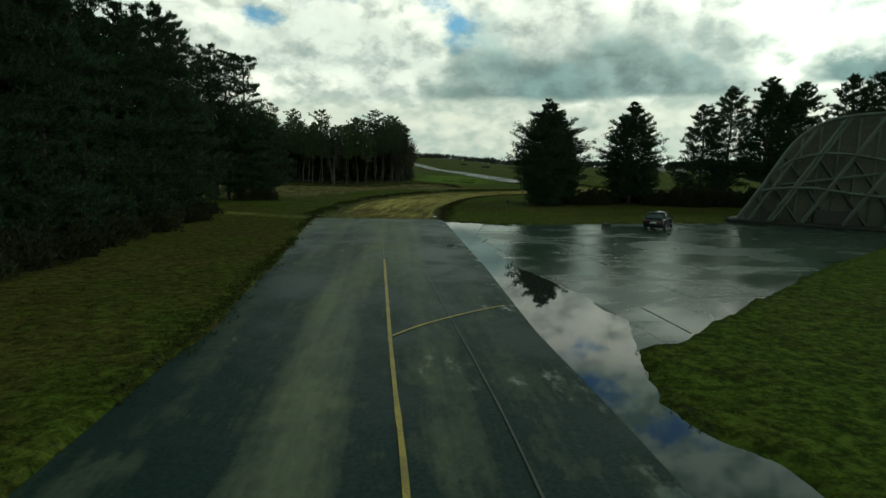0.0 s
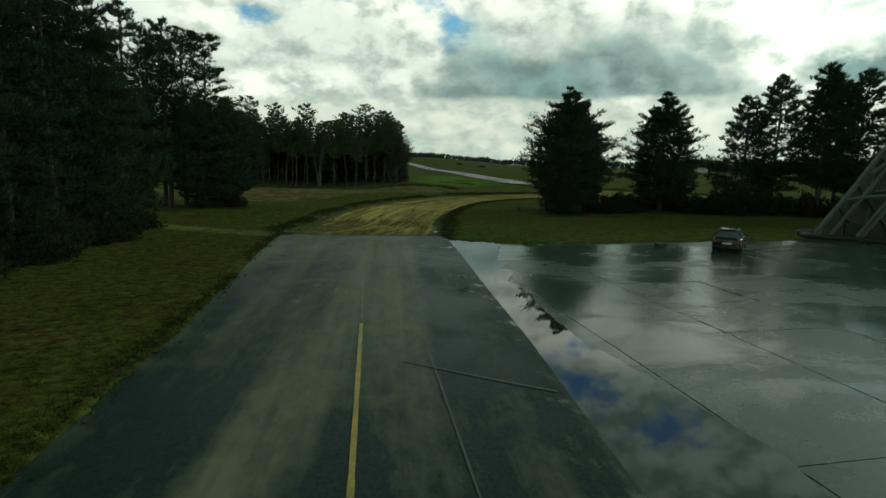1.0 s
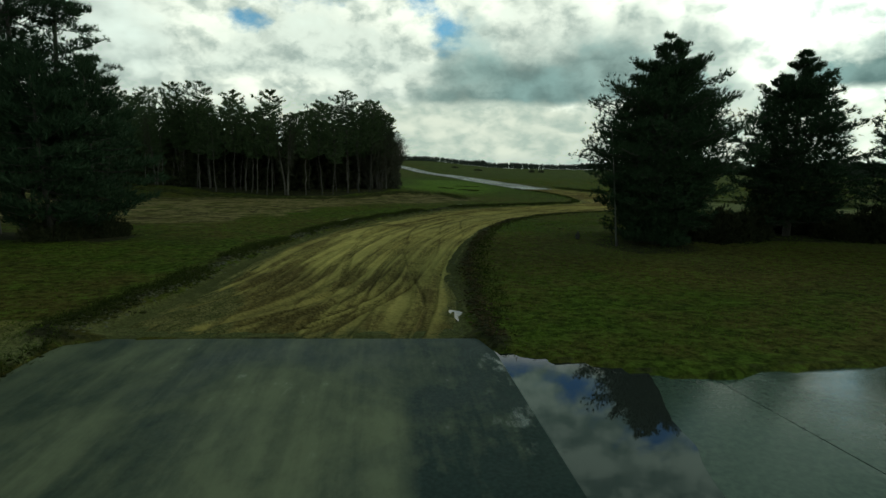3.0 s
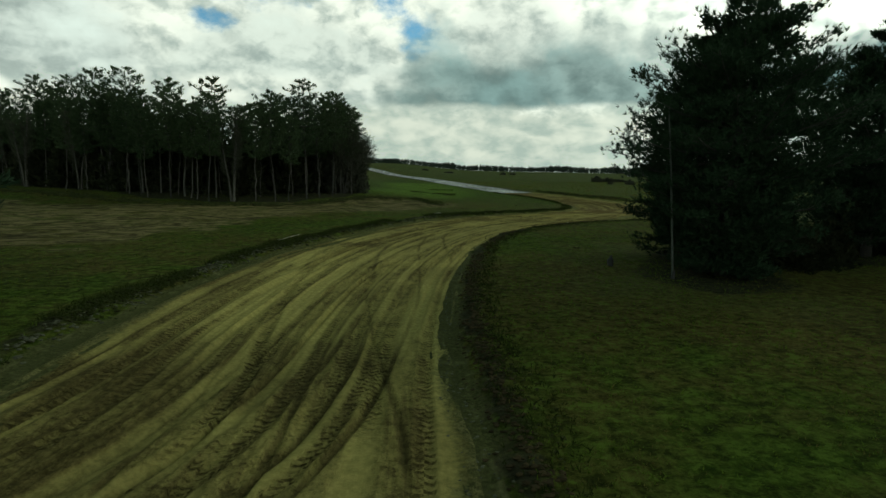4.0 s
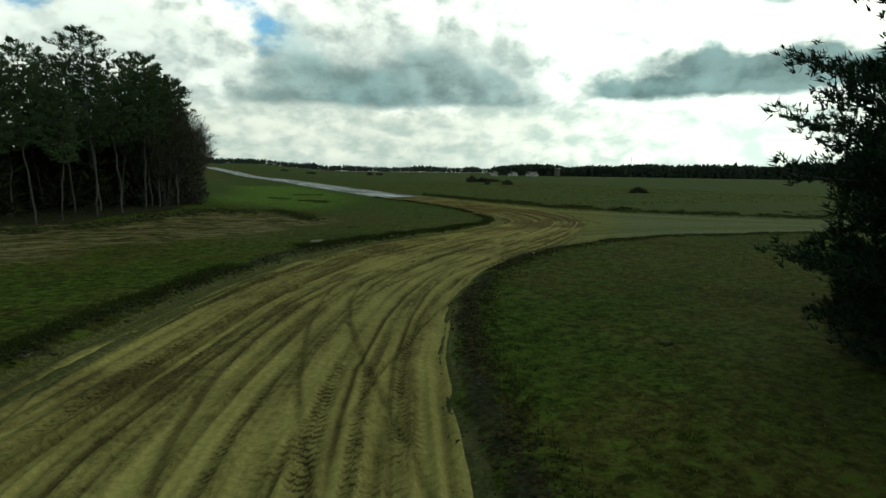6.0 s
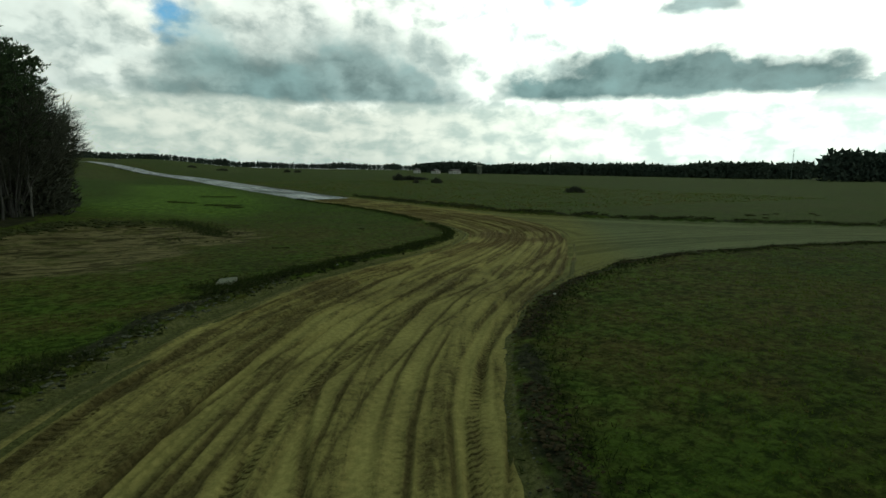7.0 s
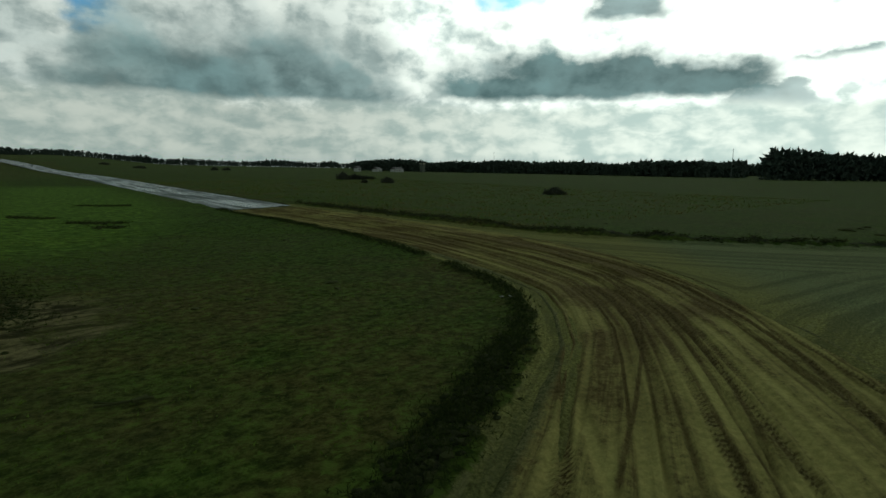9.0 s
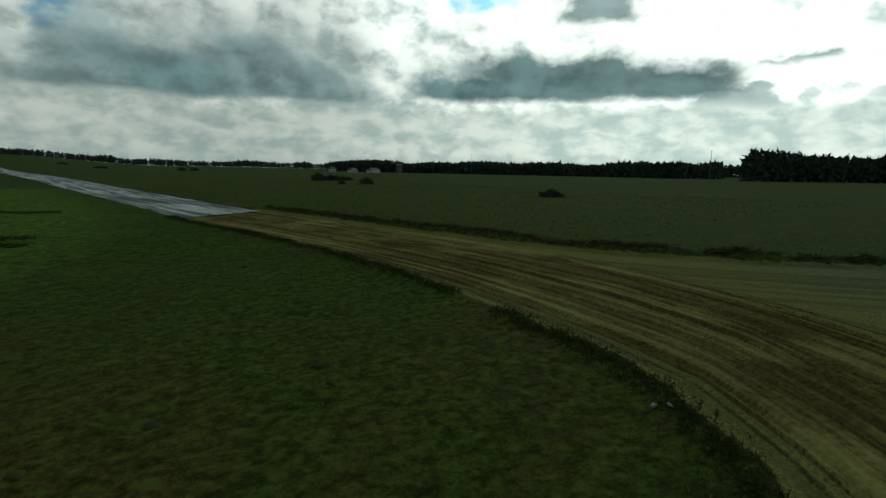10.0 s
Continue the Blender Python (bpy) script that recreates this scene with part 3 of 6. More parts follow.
BANK_W = [(-2.8, 42.5), (-2.4, 45), (-2.0, 46.4), (-1.8, 48.4), (-1.6, 51.8), (-0.9, 55.9), (0.4, 60.8), (1.6, 65), (2.6, 67), (4.2, 70.3), (5.8, 73.7), (8.0, 77.4),
          (11.0, 81.6), (15.2, 85.3), (18, 86.9), (22, 89), (26.5, 91.6), (28.8, 93.6), (30.6, 95.8), (31.6, 98.3), (32.4, 101.3), (33.2, 105), (33.8, 109), (34.2, 114),
          (34.3, 120), (34.0, 128), (33.8, 139)]
BANK_N = [(43.4, 144), (43.8, 134), (44.2, 126), (44.6, 119), (44.9, 114), (45.4, 110), (46.4, 106), (48, 102.5), (50, 99), (52.5, 95.6), (55, 92.6), (59, 88.5), (68, 81), (90, 66), (130, 42)]
VERGE = [(125, 34), (85, 60), (64, 73.5), (54.2, 78.4), (48.4, 80.2), (42.6, 81.5), (36, 82.2), (30.4, 81.8), (26, 80.4), (23, 79), (20.4, 77.3), (18.5, 75.7), (16.9, 73.9),
         (15.3, 71.7), (14, 69.6), (12.6, 66.9), (11.6, 64.3), (10.8, 61.9), (10.1, 59.8), (9.4, 57.5), (8.6, 53.6), (8.0, 50.5), (7.6, 47.3), (7.3, 44.8), (7.15, 42.6), (7.1, 41.5)]
DIRT = BANK_W + BANK_N + VERGE
SAND_W = [(-2.3, 42.35), (-2.0, 44.0), (-1.5, 46.7), (-1.3, 49.5), (-1.1, 52.5), (-0.35, 57.1), (0.9, 62.0), (1.9, 65.2), (2.8, 66.9), (4.3, 69.9), (6.0, 73.4), (8.2, 77.0), (11.2, 81.2),
          (15.3, 84.9), (18.1, 86.5), (22.1, 88.6), (26.6, 91.2), (29.0, 93.3), (30.9, 95.5), (31.9, 98.1), (32.7, 101.2), (33.5, 105), (34.1, 109), (34.4, 114), (34.6, 120), (34.4, 128), (34.1, 138.8)]
SAND_E = [(6.75, 41.76), (7.15, 44.37), (7.45, 47.77), (7.95, 51.05), (8.84, 54.74), (9.54, 57.43), (10.44, 60.42), (11.63, 63.51), (12.83, 66.70), (14.62, 70.07), (16.30, 72.55), (18.08, 74.73), (20.66, 77.11),
          (23.34, 78.99), (26.95, 81.20), (31.20, 84.90), (35.60, 89.20), (39.00, 93.30), (41.40, 97.60), (43.00, 101.90), (44.00, 107.40), (44.50, 114.00), (44.00, 122.00), (43.70, 130.00), (43.30, 140.00)]
STRIP_W = [(33.9, 138.5), (34.6, 180), (35.5, 300), (35.5, 385), (31.5, 460), (23, 545), (9, 640), (-15, 760)]
STRIP_E = [(42.6, 142.5), (43.2, 165), (44.5, 240), (46, 330), (44, 420), (38.5, 509), (27, 604), (9.5, 709), (-10, 800)]
STRIP = STRIP_W + STRIP_E[::-1]
MUD = [(-7.5, 68.2), (-5.9, 72.2), (-3.5, 78), (0.8, 83.8), (7.1, 90), (10.5, 91.5), (13.2, 94), (17.4, 99), (18.2, 104.5), (13.9, 106.5), (8, 106), (-2, 102), (-10, 99), (-23, 98), (-45, 104), (-45, 66), (-20, 66)]
LANE = [(-30, 54), (-20, 49.5), (-14.8, 47.3), (-12.6, 47.4), (-8.8, 45.4), (-5.7, 44), (-2.9, 43.6), (-2.9, 40.6), (-4.7, 41.3), (-7.6, 42.8), (-13.8, 45.4), (-20, 47.5), (-30, 51)]
WOOD_FAR = [(-75, 149), (-50, 132), (-30, 115), (-18, 103.5), (-9, 100), (-1, 101), (5, 107), (8, 112), (8, 126), (-20, 135), (-60, 170)]
WOOD_NEAR = [(-10.6, -10), (-10.4, 20), (-10.9, 36), (-11.6, 46), (-16, 48.5), (-30, 48.5), (-40, -10)]
SAND = SAND_W + SAND_E[::-1]
PAVED = ROAD_W + [(7.05, 41.7), (7.4, 40.6)] + APRON[:3:-1] + SHORE_E
SPILL = [(-2.8, 42.3), (7, 41.6), (7, 43.4), (4, 44.4), (0.5, 45.4), (-2.6, 46)]


def far_rise(x, y):
    """The field climbs gently to the north."""
    away = np.hypot(x - 15, y - 60)
    return 9.0 * step(away, 320, 680) * step(x / (away + 1), 0.24, 0.09)


def ground_height(x, y):
    """Height of the turf and the masks of what covers it."""
    rough = fbm(x, y, 0.45, 5)
    fine = fbm(x, y, 1.7, 11, 3)
    wide = fbm(x, y, 0.06, 21, 3)
    ragged = 0.7 * fbm(x, y, 0.8, 31, 3) + 0.3 * fine
    away = np.hypot(x - 15, y - 60)
    near = step(away, 300, 90)
    z = 0.10 + (0.09 * rough + 0.06 * fine + 0.13 * wide) * near
    z = z + 0.8 * step(y - 0.1 * x, 97, 112) * step(x, 20, 8) + 1.7 * step(away, 130, 300) * step(x, 48, 75)
    z = z + far_rise(x, y) + step(away, 600, 1250) * (4 + 6 * step(x / (away + 1), 0.30, 0.0))
    mud = step(signed(x, y, MUD) + 8 * fbm(x, y, 0.28, 43, 4), 1.0, -1.8)
    lane = step(signed(x, y, LANE) + 1.1 * rough, 0.3, -0.4)
    mud = np.maximum(mud, 0.35 * step(signed(x, y, SPILL) + 1.5 * rough, 0.5, -1.0))
    z = z + mud * (0.16 * fbm(x * 0.35, y, 1.1, 41, 3) - 0.03)
    dirt_sd = signed(x, y, DIRT)
    dirt = step(dirt_sd + 0.9 * ragged, 0.25, -0.25)
    z = z * (1 - dirt) + dirt * (0.0 + 0.025 * fine)
    soil_and_shade = np.zeros_like(z)
    for line, shift, high, wide_b, strength in ((BANK_W, 0.55, 0.30, 0.46, 1.05), (BANK_N, 0.80, 0.50, 0.75, 1.0), (VERGE, 0.34, 0.10, 0.42, 1.0)):
        d = line_dist(x, y, line)
        outer = np.where(dirt_sd > 0, d, -d) - shift + 0.7 * rough
        bank = np.exp(-(outer / wide_b) ** 2)
        low = 1.0 - 0.5 * step(y, 84, 95) * (line is BANK_W)
        z = z + high * low * bank * np.clip(0.55 + 1.6 * ragged, 0.05, 1.4)
        soil_and_shade = np.maximum(soil_and_shade, strength * low * np.exp(-(outer / (wide_b * 1.25)) ** 2) * (0.72 + 0.5 * fine))
    hard = np.minimum(signed(x, y, PAVED), signed(x, y, STRIP))
    edge = hard + 0.55 * ragged
    z = np.where(edge < 0, z + (-0.22 - z) * step(-edge, -0.12, 0.35), z)
    soil_and_shade = np.maximum(soil_and_shade, 0.62 * np.exp(-((edge - 0.12) / 0.22) ** 2))
    # Litter and tree shade: ground under woods and pine rows is coloured dark.
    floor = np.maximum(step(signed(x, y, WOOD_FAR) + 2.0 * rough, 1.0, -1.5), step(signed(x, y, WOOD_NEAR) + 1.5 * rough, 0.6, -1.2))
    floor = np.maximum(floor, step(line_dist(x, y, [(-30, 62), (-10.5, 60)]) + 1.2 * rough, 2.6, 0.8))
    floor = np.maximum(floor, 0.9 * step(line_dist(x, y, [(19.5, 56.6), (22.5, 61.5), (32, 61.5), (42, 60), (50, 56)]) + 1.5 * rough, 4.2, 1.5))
    soil_and_shade = np.maximum(soil_and_shade, floor)
    under = step(signed(x, y, SAND), -0.55, -1.1)
    z = z - 0.16 * under
    dry = np.clip(0.55 * step(x, 0, -5) * step(y, 54, 40) + 0.85 * step(line_dist(x, y, [(13, 57), (16, 52), (19, 51), (34, 56)]) + 3 * rough, 7, 2) - 0.5 * step(x, 7, 11) * step(y, 40, 29), -1, 1)
    dry = dry - 0.9 * step(y + 0.25 * x, 106, 124) * step(x, 38, 29) * step(y, 300, 180)
    dry = dry - 0.8 * step(x, 46, 60)
    heath = np.maximum(0.5 * step(line_dist(x, y, [(11, 98), (17, 105), (25, 112)]), 9, 3), 0.9 * step(line_dist(x, y, [(18, 56), (22, 62), (32, 60), (41, 55)]), 6.5, 2.2))
    heath = np.maximum(heath, 0.25 * step(x, 2, 8) * step(x, 34, 30) * step(y, 86, 92) * step(y, 122, 108))
    heath = np.maximum(heath, (0.55 + 0.5 * wide) * step(x, 46, 60) * step(y + 0.75 * x, 134, 142))
    lush = 0.9 * step(line_dist(x, y, [(15, 120), (22, 145), (24, 200)]) + 4 * rough, 12, 4)
    stony = step(x - 0.9 * (y - 88), 34, 40)
    pebbly = np.maximum(np.maximum(lane, 0.3 * step(signed(x, y, SPILL) + 1.2 * rough, 1.0, -0.6)), np.maximum(step(x + 0.2 * (y - 82), 18, 28), 0.25 * step(y, 62, 72)))
    return z, {"stony": stony, "lush": lush, "heath": heath, "pebbly": pebbly, "lane": np.clip(dirt_sd, -40, 6), "mud": mud, "soil_and_shade": soil_and_shade, "gravel": np.maximum(dirt, 0.85 * lane), "dry": dry}


def spread(lo, hi, fine0, fine1, cell, grow=1.13, most=60.0):
    mid = list(np.arange(fine0, fine1 + 1e-6, cell))
    up, s, v = [], cell, fine1
    while v < hi:
        s = min(s * grow, most)
        v += s
        up.append(v)
    down, s, v = [], cell, fine0
    while v > lo:
        s = min(s * grow, most)
        v -= s
        down.append(v)
    return np.array(down[::-1] + mid + up)


gx = spread(-2500, 2600, -12, 50, 0.36, 1.08, 150)
gy = spread(-500, 3500, 4, 112, 0.36, 1.07, 150)
X, Y = np.meshgrid(gx, gy)
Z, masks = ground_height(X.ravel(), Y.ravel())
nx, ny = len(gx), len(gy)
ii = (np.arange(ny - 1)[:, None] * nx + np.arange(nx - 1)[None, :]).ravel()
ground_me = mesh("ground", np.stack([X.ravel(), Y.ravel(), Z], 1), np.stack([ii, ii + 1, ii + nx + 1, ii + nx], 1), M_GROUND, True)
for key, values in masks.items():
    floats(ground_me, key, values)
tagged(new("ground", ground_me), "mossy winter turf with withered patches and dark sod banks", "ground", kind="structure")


def sheet(west, east, rows, cols):
    """A grid between two edge lines of the plan: points, and the faces."""
    def even(line, n):
        p = np.array(line, float)
        s = np.r_[0, np.cumsum(np.hypot(*np.diff(p, axis=0).T))]
        k = np.linspace(0, s[-1], n)
        return np.stack([np.interp(k, s, p[:, 0]), np.interp(k, s, p[:, 1])], 1), k
    a, ka = even(west, rows)
    b, kb = even(east, rows)
    f = np.linspace(0, 1, cols)[None, :, None]
    g = a[:, None] * (1 - f) + b[:, None] * f
    i = (np.arange(rows - 1)[:, None] * cols + np.arange(cols - 1)[None, :]).ravel()
    return g, (ka + kb) / 2, np.stack([i, i + 1, i + cols + 1, i + cols], 1)


# taxiway
rg, _, rf = sheet(ROAD_W, ROAD_E[::-1], 160, 40)
rx, ry = rg[..., 0].ravel(), rg[..., 1].ravel()
across = np.tile(np.linspace(0, 1, 40), 160)
rz = 0.022 - 0.012 * np.abs(across - 0.45) + 0.010 * fbm(rx, ry, 0.3, 51)
road_me = mesh("taxiway", np.stack([rx, ry, rz], 1), rf, M_ROAD, True)
mid_x = 1.62 + 0.35 * fbm(ry, ry * 0, 0.12, 53, 2)
waver = 0.35 * fbm(rx, ry, 0.35, 58, 4)
near_lane = np.exp(-((rx - mid_x) / 0.85) ** 4) * 0.85 + 0.42 * np.exp(-((rx - mid_x - 2.6) / 0.4) ** 2) - 0.2 * np.exp(-((rx - 3.0) / 0.25) ** 2)
west, east = 1.75 + 0.06 * (ry - 26), 4.85 + 0.03 * (ry - 26)
far_lane = 0.80 * step(rx + waver, west - 0.35, west + 0.30) * step(rx + waver, east + 0.35, east - 0.45)
far_lane = far_lane + 0.45 * step(rx, west, west - 0.5) * (1 - 1.1 * np.exp(-((rx + 1.25 + waver) / 0.42) ** 2) - 1.0 * np.exp(-((rx - 0.5 - waver) / 0.40) ** 2))
end_wash = (0.50 + 0.9 * fbm(rx * 1.3, ry * 0.6, 0.8, 57, 4)) * step(rx, 5.9, 4.9)
silt = near_lane * step(ry, 25, 16) + far_lane * step(ry, 15, 25) * step(ry, 40, 34) + end_wash * step(ry, 32, 38)
floats(road_me, "silt", np.clip(silt, 0, 1))
shore = np.interp(ry, [-45, 10, 16, 24, 26, 42], [7.3, 7.0, 6.9, 7.25, 6.9, 7.3])
floats(road_me, "wet", 0.35 * step(rx, shore - 1.5, shore + 0.3))
tagged(new("taxiway", road_me), "wet dark asphalt taxiway with silty wheel lanes", "road", kind="structure")

# hard strip beyond the bend
sg, _, sf = sheet(STRIP_W, STRIP_E, 260, 12)
sx, sy = sg[..., 0].ravel(), sg[..., 1].ravel()
strip_me = mesh("runway_strip", np.stack([sx, sy, 0.03 + 0.32 * step(sy, 170, 290) + far_rise(sx, sy)], 1), sf, M_STRIP, True)
tagged(new("runway_strip", strip_me), "wet pale concrete runway strip across the field", "runway", kind="structure")

# rutted sand track
ROWS, COLS = 800, 200
tg, tk, tf = sheet(SAND_W, SAND_E, ROWS, COLS)
width = np.hypot(*(tg[:, -1] - tg[:, 0]).T)
u = np.repeat(tk, COLS)
v = np.tile(np.linspace(0, 1, COLS), ROWS) * np.repeat(width, COLS)
wide = np.repeat(width, COLS)
tx, ty = tg[..., 0].ravel(), tg[..., 1].ravel()
rng = np.random.default_rng(7)
z = 0.05 * fbm(tx, ty, 0.9, 61, 4)
rut_m, lug_m, side_m = np.zeros_like(z), np.zeros_like(z), np.zeros_like(z)
press_m = np.zeros_like(z)
for k in range(108):
    crossing = k >= 60
    tread = k % 5 == 0 or k % 10 == 2
    smooth_path = k % 5 in (1, 4) and not (crossing and k % 2)
    f0 = 0.08 + 0.88 * ((k * 0.6180339) % 1.0)
    f1 = f0 + (rng.choice([-1, 1]) * rng.uniform(0.20, 0.62) if crossing else rng.uniform(-0.12, 0.12))
    f1 = float(np.clip(f1, 0.05, 0.96))
    half, deep = (rng.uniform(0.13, 0.19), rng.uniform(0.025, 0.055)) if tread else (rng.uniform(0.14, 0.30), rng.uniform(0.015, 0.03)) if smooth_path else (rng.uniform(0.05, 0.10), rng.uniform(0.02, 0.05))
    span = rng.uniform(14, 30) if crossing else rng.uniform(45, 75)
    u0 = rng.uniform(-14, 82) if crossing else rng.uniform(0, 36)
    drift = f0 + (f1 - f0) * step(u, u0, u0 + span) + rng.uniform(0.004, 0.012) * np.sin(u / rng.uniform(6, 22) + k)
    drift = drift - (0.30 if k % 3 else 0.05) * np.clip(1 - u / rng.uniform(7, 12), 0, 1) ** 2
    d = (v - drift * wide) / half
    on = step(fbm(u, np.full_like(u, k * 9.0), 0.07, k, 2), -0.10, 0.05)
    if crossing:
        on = np.clip(on + 0.25, 0, 1) * step(u, u0 - 10, u0 - 2) * step(u, u0 + span + 10, u0 + span + 2)
    bed = np.exp(-d ** 4) * on
    z += -deep * bed + 0.55 * deep * np.exp(-((np.abs(d) - 1.4) / 0.35) ** 2) * on
    if smooth_path:
        press_m = np.maximum(press_m, bed)
        rut_m, lug_m = rut_m * (1 - 0.85 * bed), lug_m * (1 - 0.85 * bed)
    else:
        press_m = press_m * (1 - 0.6 * bed)
        rut_m = np.maximum(rut_m, bed * (rng.uniform(0.05, 0.45) if tread else rng.uniform(0.35, 0.9)))
    if tread:
        lug_m = np.maximum(lug_m, bed * step(fbm(u, np.full_like(u, k * 7.0), 0.08, k + 40, 2), -0.22, -0.04))
        side_m = np.where(np.abs(d) < 1.2, d, side_m)
middle = np.sin(math.pi * np.clip(v / wide, 0, 1))
damp_m = 0.38 * step(u, 48, 66) * step(middle, 0.25, 0.8) * step(fbm(tx, ty, 0.25, 77, 3), -0.28, 0.10) + 0.36 * step(fbm(tx, ty, 0.22, 78, 4), 0.0, 0.2)
damp_m = damp_m + 0.20 * step(u, 20, 30) - 0.12 * step(u, 26, 16) + 0.32 * step(u, 10, 5)
damp_m = damp_m + 0.42 * (1 - 0.5 * press_m) * step(tx - np.interp(ty, [42, 47, 52, 57, 62, 68], [2.6, 2.2, 1.8, 1.6, 2.2, 4.2]) + 1.6 * fbm(tx, ty, 0.4, 80, 4), 0.8, -0.8) * step(u, 32, 22)
# thin, dirty sand on the west side of the start, with pale smears along the wheel marks
thin = step(tx - np.interp(ty, [42.4, 44, 46.7, 49.5, 52.5, 57, 62], [1.0, 0.7, 0.0, -0.6, -0.8, -0.3, 0.5]) + 1.0 * fbm(tx, ty, 0.6, 79, 3), 0.5, -0.5) * step(u, 24, 15)
thin = thin * (1 - 0.75 * press_m)
rim = np.minimum(v, wide - v) + 0.25 * fbm(tx, ty, 0.7, 71, 4)
end = np.minimum(rim, (u + 0.1) * 0.6 + 1.6 * fbm(tx * 2.2, ty * 0.6, 0.5, 75, 4))
keep = step(end, 0.0, 0.35)
z = np.where(keep < 1, -0.06 + (z + 0.085) * keep, z + 0.025)
sand_me = mesh("sand_track", np.stack([tx, ty, z], 1), tf, M_SAND, True)
for key, values in (("rut", rut_m), ("pressed", press_m), ("lug", lug_m * (1 - 0.7 * thin)), ("side", side_m), ("damp", damp_m), ("russet", step(u, 42, 60)), ("edge", np.minimum(1 - thin, np.minimum(step(np.minimum(v, wide - v) - 0.30 + 0.8 * fbm(tx, ty, 0.5, 71, 4), -0.35, 0.65), step(u * 0.5 + 1.2 * fbm(tx * 2.4, ty * 0.3, 0.5, 75, 4), -0.2, 0.8))))):
    floats(sand_me, key, values)
uv = sand_me.uv_layers.new(name="along")
loops = np.zeros(len(sand_me.loops), dtype=np.int32)
sand_me.loops.foreach_get("vertex_index", loops)
uv.data.foreach_set("uv", np.stack([u[loops], v[loops]], 1).astype(np.float32).ravel())
tagged(new("sand_track", sand_me), "yellow sand track churned by tyre ruts and tread marks", "track", kind="structure")


def outline(pts, wiggle, seed):
    """A ragged closed outline through the corners."""
    p = np.array(pts, float)
    q = np.vstack([p, p[:1]])
    s = np.r_[0, np.cumsum(np.hypot(*np.diff(q, axis=0).T))]
    k = np.arange(0, s[-1], 0.16)
    x, y = np.interp(k, s, q[:, 0]), np.interp(k, s, q[:, 1])
    for _ in range(3):
        x = (np.roll(x, 1) + 2 * x + np.roll(x, -1)) / 4
        y = (np.roll(y, 1) + 2 * y + np.roll(y, -1)) / 4
    return [(float(a), float(b)) for a, b in zip(x + wiggle * fbm(x, y, 0.8, seed, 4), y + wiggle * fbm(x, y, 0.8, seed + 5, 4))]


def puddle(pts, z, wiggle, seed, label):
    bm = bmesh.new()
    ring = outline(pts, wiggle, seed)
    face = bm.faces.new([bm.verts.new((a, b, z)) for a, b in ring])
    bmesh.ops.triangulate(bm, faces=[face])
    bmesh.ops.recalc_face_normals(bm, faces=bm.faces[:])
    if bm.faces[:][0].normal.z < 0:
        bmesh.ops.reverse_faces(bm, faces=bm.faces[:])
    tagged(new("puddle", from_bm("puddle", bm, M_WATER)), label, "puddle", kind="structure")


puddle([(6.7, 1), (6.7, 14), (6.8, 27), (6.9, 34.2), (7.2, 40.6),
        (7.6, 41.0), (9.0, 39.9), (10.4, 39.5), (9.6, 37), (8.95, 34.1), (8.5, 31.7), (9.2, 31.2), (8.2, 29), (8.6, 28.2), (8.9, 27.6), (8.7, 26.7), (8.45, 25.8), (8.6, 22), (9.3, 19.5), (9.5, 18),
        (9.9, 16.4), (9.6, 15), (10.05, 14.1), (9.6, 12.8), (9.1, 11.55), (8.8, 10.5), (8.25, 8.1), (8.5, 7.3), (8.95, 6.65), (9.0, 5.95), (9.2, 1)], 0.007, 0.3, 81, "still rain puddle along the pavement seam mirroring the sky")
puddle([(6.66, 44.5), (6.9, 44.15), (7.15, 44.3), (6.96, 43.6), (7.24, 43.3), (7.22, 42.35), (7.04, 41.8), (6.76, 42.05), (6.87, 42.7), (6.78, 43.3), (6.63, 43.95)], 0.03, 0.3, 83, "small muddy puddle at the end of the asphalt")


# ---- pines and other plants ----
def tube(points, radii, sides=7):
    p = np.array(points, float)
    d = np.gradient(p, axis=0)
    d /= np.linalg.norm(d, axis=1, keepdims=True)
    s = np.cross(d, (0.3, 1.0, 0.1))
    s /= np.linalg.norm(s, axis=1, keepdims=True)
    t = np.cross(d, s)
    a = np.arange(sides) * 2 * math.pi / sides
    v = p[:, None] + np.array(radii)[:, None, None] * (np.cos(a)[None, :, None] * s[:, None] + np.sin(a)[None, :, None] * t[:, None])
    n = len(p)
    i, j = np.meshgrid(np.arange(n - 1), np.arange(sides), indexing="ij")
    f = np.stack([i * sides + j, i * sides + (j + 1) % sides, (i + 1) * sides + (j + 1) % sides, (i + 1) * sides + j], -1).reshape(-1, 4)
    return v.reshape(-1, 3), f


def many_tubes(name, items, mat):
    vs, fs, n = [], [], 0
    for points, radii, sides in items:
        v, f = tube(points, radii, sides)
        vs.append(v), fs.append(f + n)
        n += len(v)
    return mesh(name, np.vstack(vs), np.vstack(fs), mat, True)


def blades(name, at, way, size, per, thin, spread_by, rng, mat):
    """A tuft of thin blades at each point, fanned about a way."""
    n = len(at)
    d = way[:, None] + spread_by * rng.normal(size=(n, per, 3))
    d /= np.linalg.norm(d, axis=2, keepdims=True)
    s = rng.normal(size=(n, per, 3))
    s = np.cross(d, s)
    s /= np.linalg.norm(s, axis=2, keepdims=True) + 1e-9
    length = (size[:, None] * rng.uniform(0.6, 1.25, (n, per)))[..., None]
    root = at[:, None] + 0.25 * length * rng.normal(size=(n, per, 3)) * 0.5
    a = root - s * length * thin
    b = root + s * length * thin
    c = root + d * length
    v = np.stack([a, b, c], 2).reshape(-1, 3)
    return mesh(name, v, np.arange(len(v)).reshape(-1, 3), mat)


